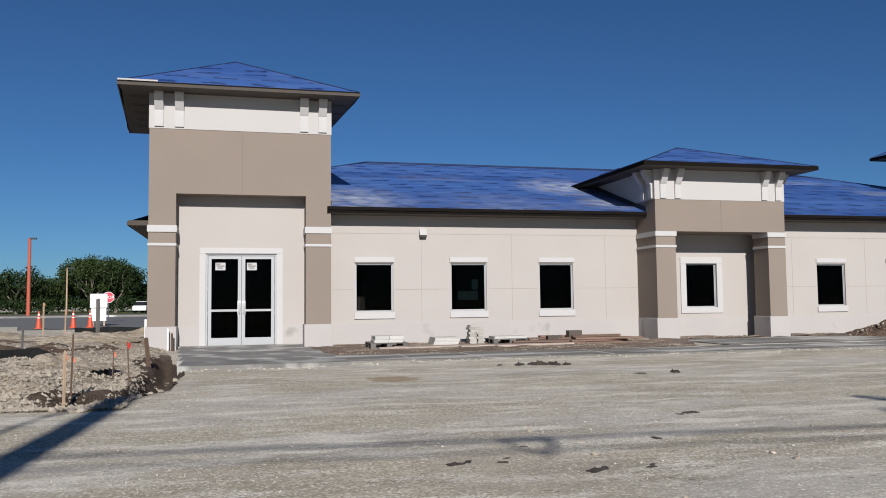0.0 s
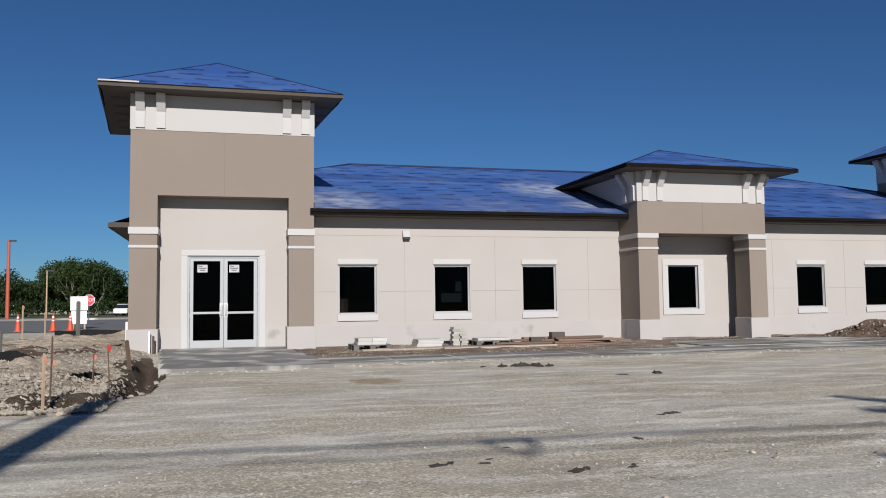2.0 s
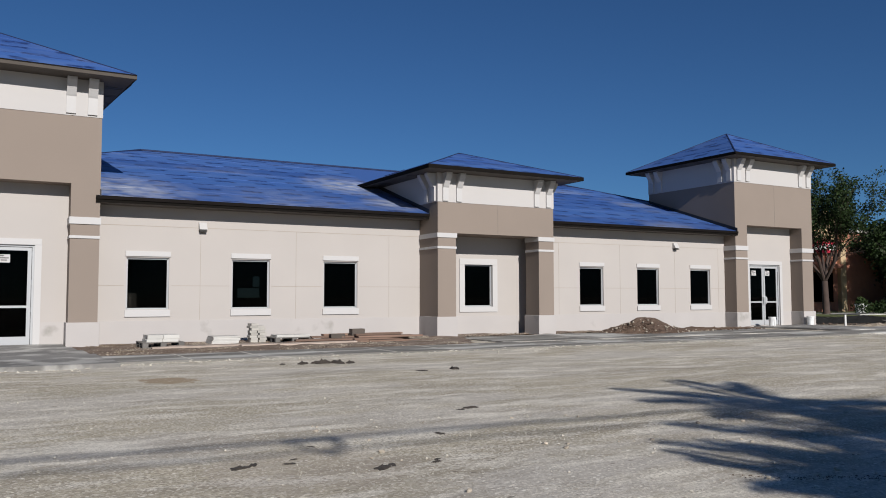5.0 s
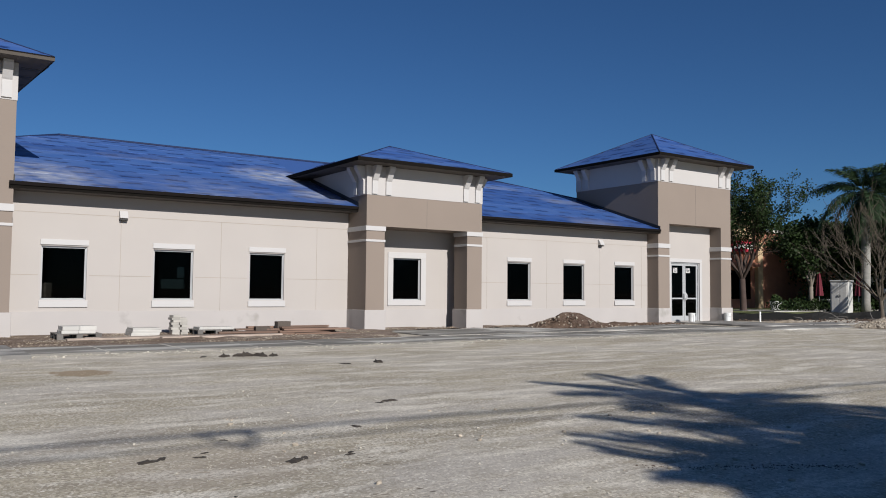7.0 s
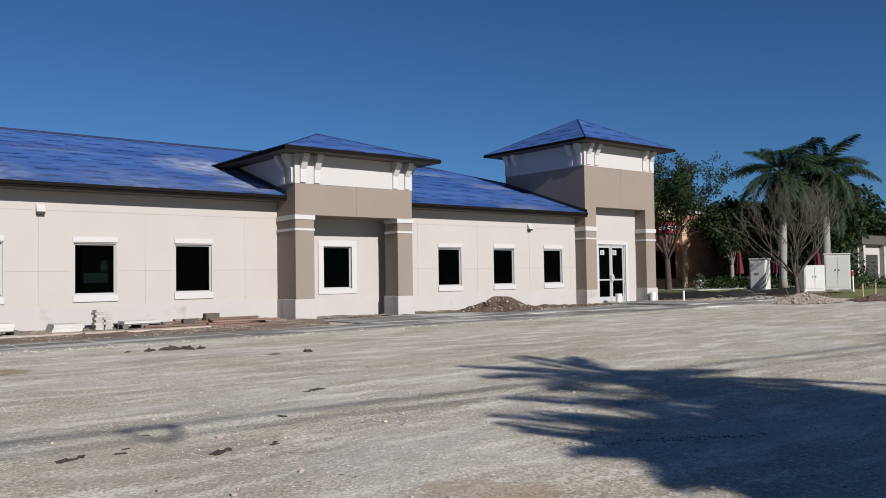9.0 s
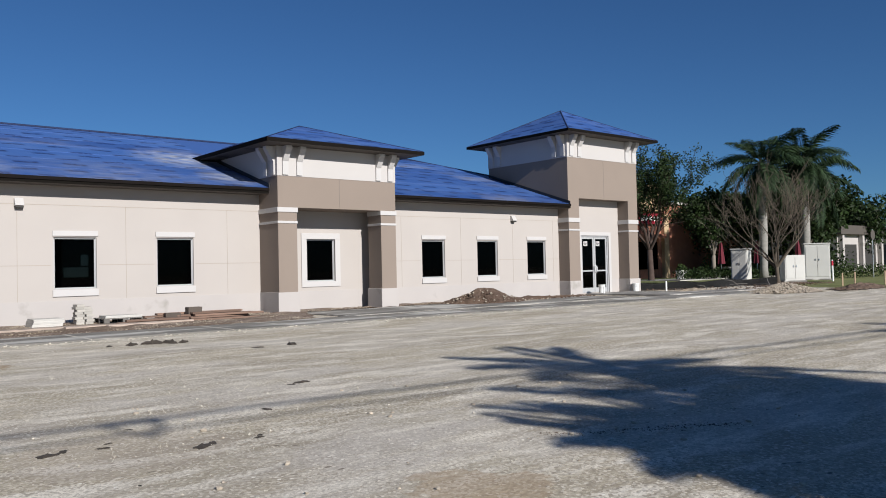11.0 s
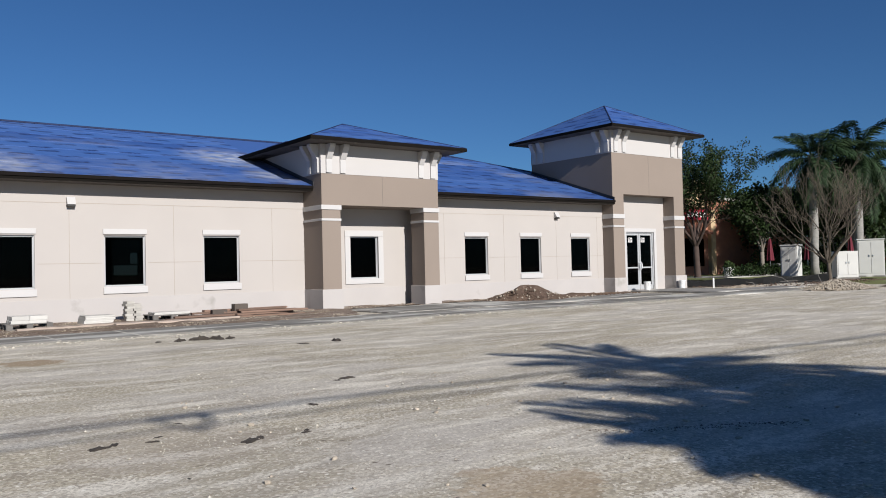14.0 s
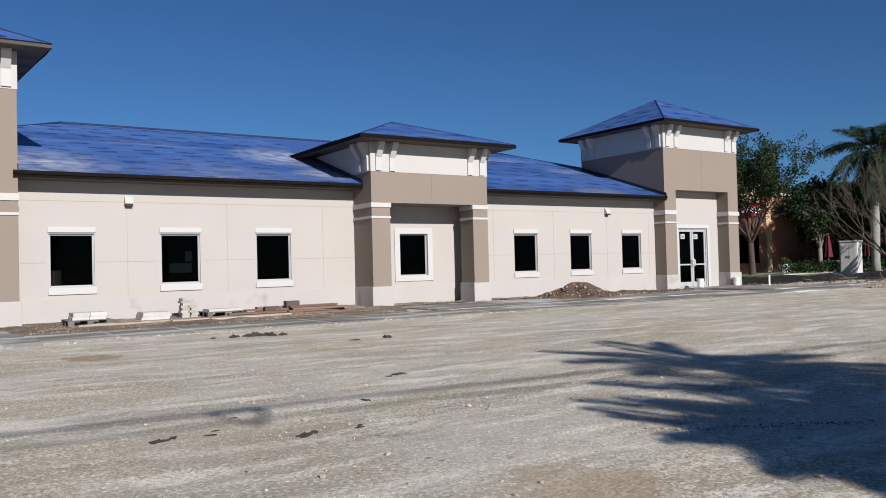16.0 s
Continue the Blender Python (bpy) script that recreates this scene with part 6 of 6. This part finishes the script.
house = thing("far_building", "far low white building with dark openings", "building")
boxed("wall", WHITE_STUCCO, house, 74.5, 104, 8.7, 18, 0, 3.6)
boxed("roof", SOFFIT, house, 74.0, 104.4, 8.1, 18.4, 3.6, 4.4)
for k in range(6):
    boxed("window", VENT, house, 75.6 + 4.2 * k, 78.4 + 4.2 * k, 8.66, 8.7, 0.5, 2.7)
    boxed("column", WHITE_STUCCO, house, 74.7 + 4.2 * k, 75.1 + 4.2 * k, 8.3, 8.66, 0, 3.6)


def marker_post(x, y):
    ob = thing("marker_post", "white marker post with a red band", "post", at=(x, y, float(ground_z(x, y))))
    bm = bmesh.new()
    tube(bm, [(0, 0, -0.1), (-0.05, 0, 1.15)], 0.045, 10)
    part("pipe", bm, PVC, ob)
    bm = bmesh.new()
    tube(bm, [(-0.038, 0, 0.85), (-0.048, 0, 1.1)], 0.05, 10)
    part("band", bm, SIGNRED, ob, "red reflective band")


marker_post(43.5, -4.6)


def road_sign(x, y, z, h):
    ob = thing("road_sign", "back of a small road sign on a thin post", "road sign", at=(x, y, z))
    bm = bmesh.new()
    tube(bm, [(0, 0, 0), (0, 0, h)], 0.03, 6)
    part("post", bm, STEEL, ob)
    bm = bmesh.new()
    tube(bm, [(0, -0.02, h - 0.35), (0, -0.045, h - 0.35)], 0.3, 16)
    part("plate", bm, SOFFIT, ob)


road_sign(52.3, -3.1, 0.2, 2.9)

# ---- beyond the spoil: road furniture and far trees ----
CONE = plain("orange_cone_plastic", (0.55, 0.075, 0.03), 0.5)
DARKRUBBER = plain("dark_rubber", (0.03, 0.03, 0.03), 0.8)
LAMPRED = plain("red_brown_painted_pole", (0.40, 0.09, 0.05), 0.5)


def cone(x, y):
    ob = thing("traffic_cone", "orange traffic cone with white bands", "traffic cone", "cones along the road", at=(x, y, 0.03))
    part("base", bevel_box(0.38, 0.38, 0.035, 0.01), CONE, ob)
    bm = bmesh.new()
    tube(bm, [(0, 0, 0.03), (0, 0, 0.3), (0, 0, 0.9)], [0.15, 0.115, 0.03], 16)
    part("body", bm, CONE, ob)
    for a, b in ((0.45, 0.58), (0.68, 0.77)):
        bm = bmesh.new()
        r = lambda z: 0.155 - 0.137 * z
        tube(bm, [(0, 0, a), (0, 0, b)], [r(a), r(b)], 16)
        part("band", bm, LABELWHITE, ob, "white reflective band")


for x, y in ((-8.95, 22.0), (-7.35, 22.2), (-6.6, 22.6)):
    cone(x, y)


def lamp_post(x, y, h, mat, r=0.13):
    ob = thing("street_lamp", "tall car-park lamp on a single pole", "street lamp", "lamps along the road", at=(x, y, 0))
    bm = bmesh.new()
    tube(bm, [(0, 0, 0), (0, 0, h)], [r, r * 0.75], 10)
    part("pole", bm, mat, ob)
    bm = bmesh.new()
    box(bm, 0.05, 0.75, -0.18, 0.18, h - 0.12, h + 0.06)
    box(bm, -0.02, 0.1, -0.05, 0.05, h - 0.05, h + 0.02)
    part("head", bm, VENT, ob)


lamp_post(-22.8, 79.0, 9.0, LAMPRED, 0.22)
lamp_post(-19.0, 80.5, 5.6, PALEWOOD, 0.1)
lamp_post(-9.0, 72.0, 4.0, RUST, 0.08)

ob = thing("site_sign", "white site notice boards on wooden posts", "sign", at=(-6.75, 26.1, 0))
for z0, z1, w in ((1.06, 1.85, 0.92), (0.3, 1.02, 0.82)):
    bm = bevel_box(w, 0.03, z1 - z0, 0.004)
    bmesh.ops.translate(bm, verts=bm.verts, vec=(0, 0, z0))
    part("board", bm, LABELWHITE, ob, "plain white notice board")
for x in (-0.3, 0.3):
    bm = bmesh.new()
    box(bm, x - 0.045, x + 0.045, 0.02, 0.1, 0, 1.8)
    part("post", bm, PALEWOOD, ob)

ob = thing("stop_sign", "red octagonal stop sign on a steel post", "stop sign", at=(-7.75, 36.2, 0))
bm = bmesh.new()
tube(bm, [(0, 0.03, 0), (0, 0.03, 2.1)], 0.035, 6)
part("post", bm, STEEL, ob)
bm = bmesh.new()
prism(bm, [(0.40 * math.cos(math.radians(22.5 + 45 * k)), 1.72 + 0.40 * math.sin(math.radians(22.5 + 45 * k))) for k in range(8)], -0.01, 0.0, lambda u, v, w: (u, w, v))
part("rim", bm, LABELWHITE, ob)
bm = bmesh.new()
prism(bm, [(0.37 * math.cos(math.radians(22.5 + 45 * k)), 1.72 + 0.37 * math.sin(math.radians(22.5 + 45 * k))) for k in range(8)], -0.014, -0.0101, lambda u, v, w: (u, w, v))
pl = part("plate", bm, SIGNRED, ob)
cu = bpy.data.curves.new("lettering", "FONT")
cu.body, cu.size, cu.align_x, cu.extrude = "STOP", 0.3, "CENTER", 0.002
tx = new("lettering", cu)
tx.parent = ob
tx.matrix_basis = pose(0, -0.02, 1.62, 90, 0, 0)
cu.materials.append(LABELWHITE)

CARPAINT = plain("white_car_paint", (0.75, 0.75, 0.75), 0.25)
TINT = plain("dark_car_glass", (0.02, 0.02, 0.025), 0.1)


def car(x, y, rz, mat, label):
    ob = thing("car", label, "car", "parked cars by the road")
    ob.matrix_basis = pose(x, y, 0.02, 0, 0, rz)
    bm = bmesh.new()
    prism(bm, [(-2.2, 0.35), (2.2, 0.35), (2.25, 0.7), (2.1, 0.9), (1.2, 1.0), (-1.9, 1.02), (-2.25, 0.9)], -0.88, 0.88, lambda u, v, w: (u, w, v))
    bmesh.ops.bevel(bm, geom=bm.edges[:], offset=0.06, segments=2, affect="EDGES")
    part("body", bm, mat, ob)
    bm = bmesh.new()
    prism(bm, [(1.15, 0.98), (0.45, 1.5), (-1.3, 1.52), (-1.95, 1.0)], -0.74, 0.74, lambda u, v, w: (u, w, v))
    bmesh.ops.bevel(bm, geom=bm.edges[:], offset=0.08, segments=2, affect="EDGES")
    part("cabin", bm, TINT, ob, "dark glazed cabin")
    bm = bmesh.new()
    prism(bm, [(0.5, 1.47), (0.4, 1.56), (-1.2, 1.57), (-1.4, 1.49)], -0.7, 0.7, lambda u, v, w: (u, w, v))
    part("roof", bm, mat, ob)
    for u in (-1.35, 1.35):
        for w in (-0.86, 0.68):
            bm = bmesh.new()
            tube(bm, [(u, w, 0.32), (u, w + 0.18, 0.32)], 0.32, 18)
            part("wheel", bm, DARKRUBBER, ob)


car(-11.4, 91.0, 78, CARPAINT, "white car parked beyond the road")
car(-25.5, 93.5, 5, CARPAINT, "white car parked under far trees")

rnd = random.Random(77)
for k in range(22):
    x, y = -46 + 2.3 * k + rnd.uniform(-1, 1), 98 + rnd.uniform(-4, 8) + 0.1 * k
    h = (5.0, 6.6, 4.2, 7.2, 4.8)[k % 5] * rnd.uniform(0.85, 1.1)
    if k < 4 or k in (10, 11):
        h *= 1.12
    tree(x, y, 0, h, 0.8, 100 + k, LEAF_DARK if k % 3 else LEAF, BARK, "dense green shade tree beyond the road", 5000, 0.3, 2, 0.2, 0.12, 6, 0.2, 1.1)
tree(-19.0, 97.0, 0, 8.0, 0.75, 131, LEAF, BARK, "taller broad green tree beyond the road", 11000, 0.3, 2, 0.25, 0.2, 7, 0.2, 1.15)
tree(-16.0, 98.0, 0, 7.2, 0.75, 132, LEAF_DARK, BARK, "broad green tree beyond the road", 9000, 0.3, 2, 0.25, 0.2, 7, 0.2, 1.15)
hedge(-64, 108, 6, 110, 2.0, 4.2, 70, "dark wooded belt behind far trees", 0.4, 12000, LEAF_DARK)
hedge(-50, 90, 0, 93, 1.2, 2.4, 60, "clipped hedge under far trees", 0.3, 14000, LEAF_DARK)

# ---- behind the camera: what casts the long shadows on the lot ----
for x, y, h, sd, fr, sc in ((8.6, -30.6, 6.33, 61, 24, 0.64), (7.35, -30.8, 5.07, 62, 22, 0.72), (5.75, -30.3, 4.26, 64, 39, 0.47), (6.25, -30.9, 5.07, 69, 39, 0.52), (6.6, -30.0, 4.15, 70, 34, 0.56), (7.35, -29.2, 3.45, 66, 22, 0.7), (5.7, -28.5, 3.92, 71, 51, 0.39), (8.6, -31.4, 5.3, 67, 16, 0.5), (7.9, -31.2, 5.76, 68, 16, 0.5), (16.2, -34.1, 6.68, 63, 24, 0.75)):
    palm(x, y, 0, h, sd, "palm at the street edge of the lot", fr, sc, 0.2)
POLEWOOD = material("dark_utility_pole_wood", (0.13, 0.1, 0.08), 0.9, scale=2, spread=0.2, fine=30, bump=0.3)
ob = thing("utility_pole", "wooden utility pole at the street edge", "utility pole", at=(-1.72, -33.0, 0))
bm = bmesh.new()
tube(bm, [(0, 0, -0.2), (0, 0, 11.2)], [0.22, 0.18], 14)
part("pole", bm, POLEWOOD, ob)
ob = thing("street_lamp", "thin steel pole with a curved arm at the street edge", "street lamp", at=(-2.36, -33.0, 0))
bm = bmesh.new()
tube(bm, [(0, 0, -0.2), (0, 0, 8.5), (0.03, 0, 9.1), (0.12, 0, 9.45), (0.3, 0, 9.65)], [0.055, 0.045, 0.045, 0.045, 0.04], 10)
part("pole", bm, STEEL, ob)
CABLE = plain("black_cable", (0.02, 0.02, 0.02), 0.6)


def cable(z0, dy, r, label):
    bm = bmesh.new()
    pts = [(x, -33.0 + dy - 0.08 * x, z0 - 0.1 * (1 - ((x - 22) / 24) ** 2)) for x in np.linspace(-30, 46, 40)]
    tube(bm, pts, r, 6)
    return tagged(new("cable", mesh_of("cable", bm, CABLE)), label, "cable", "cables over the street edge")


cable(8.13, 0.0, 0.028, "black overhead cable along the street edge")
cable(7.87, 0.0, 0.017, "black overhead cable along the street edge")
ob = thing("cable_loop", "black slack cable loop hung from the overhead cable", "cable loop")
bm = bmesh.new()
tube(bm, [(2.3, -33.19, 8.09), (2.8, -33.22, 8.085)], 0.05, 8)
tube(bm, [(2.32, -33.19, 8.06), (2.36, -33.19, 7.95), (2.5, -33.2, 7.75), (2.58, -33.2, 7.76), (2.7, -33.21, 7.92), (2.78, -33.22, 8.06)], 0.034, 8)
part("loop", bm, CABLE, ob)
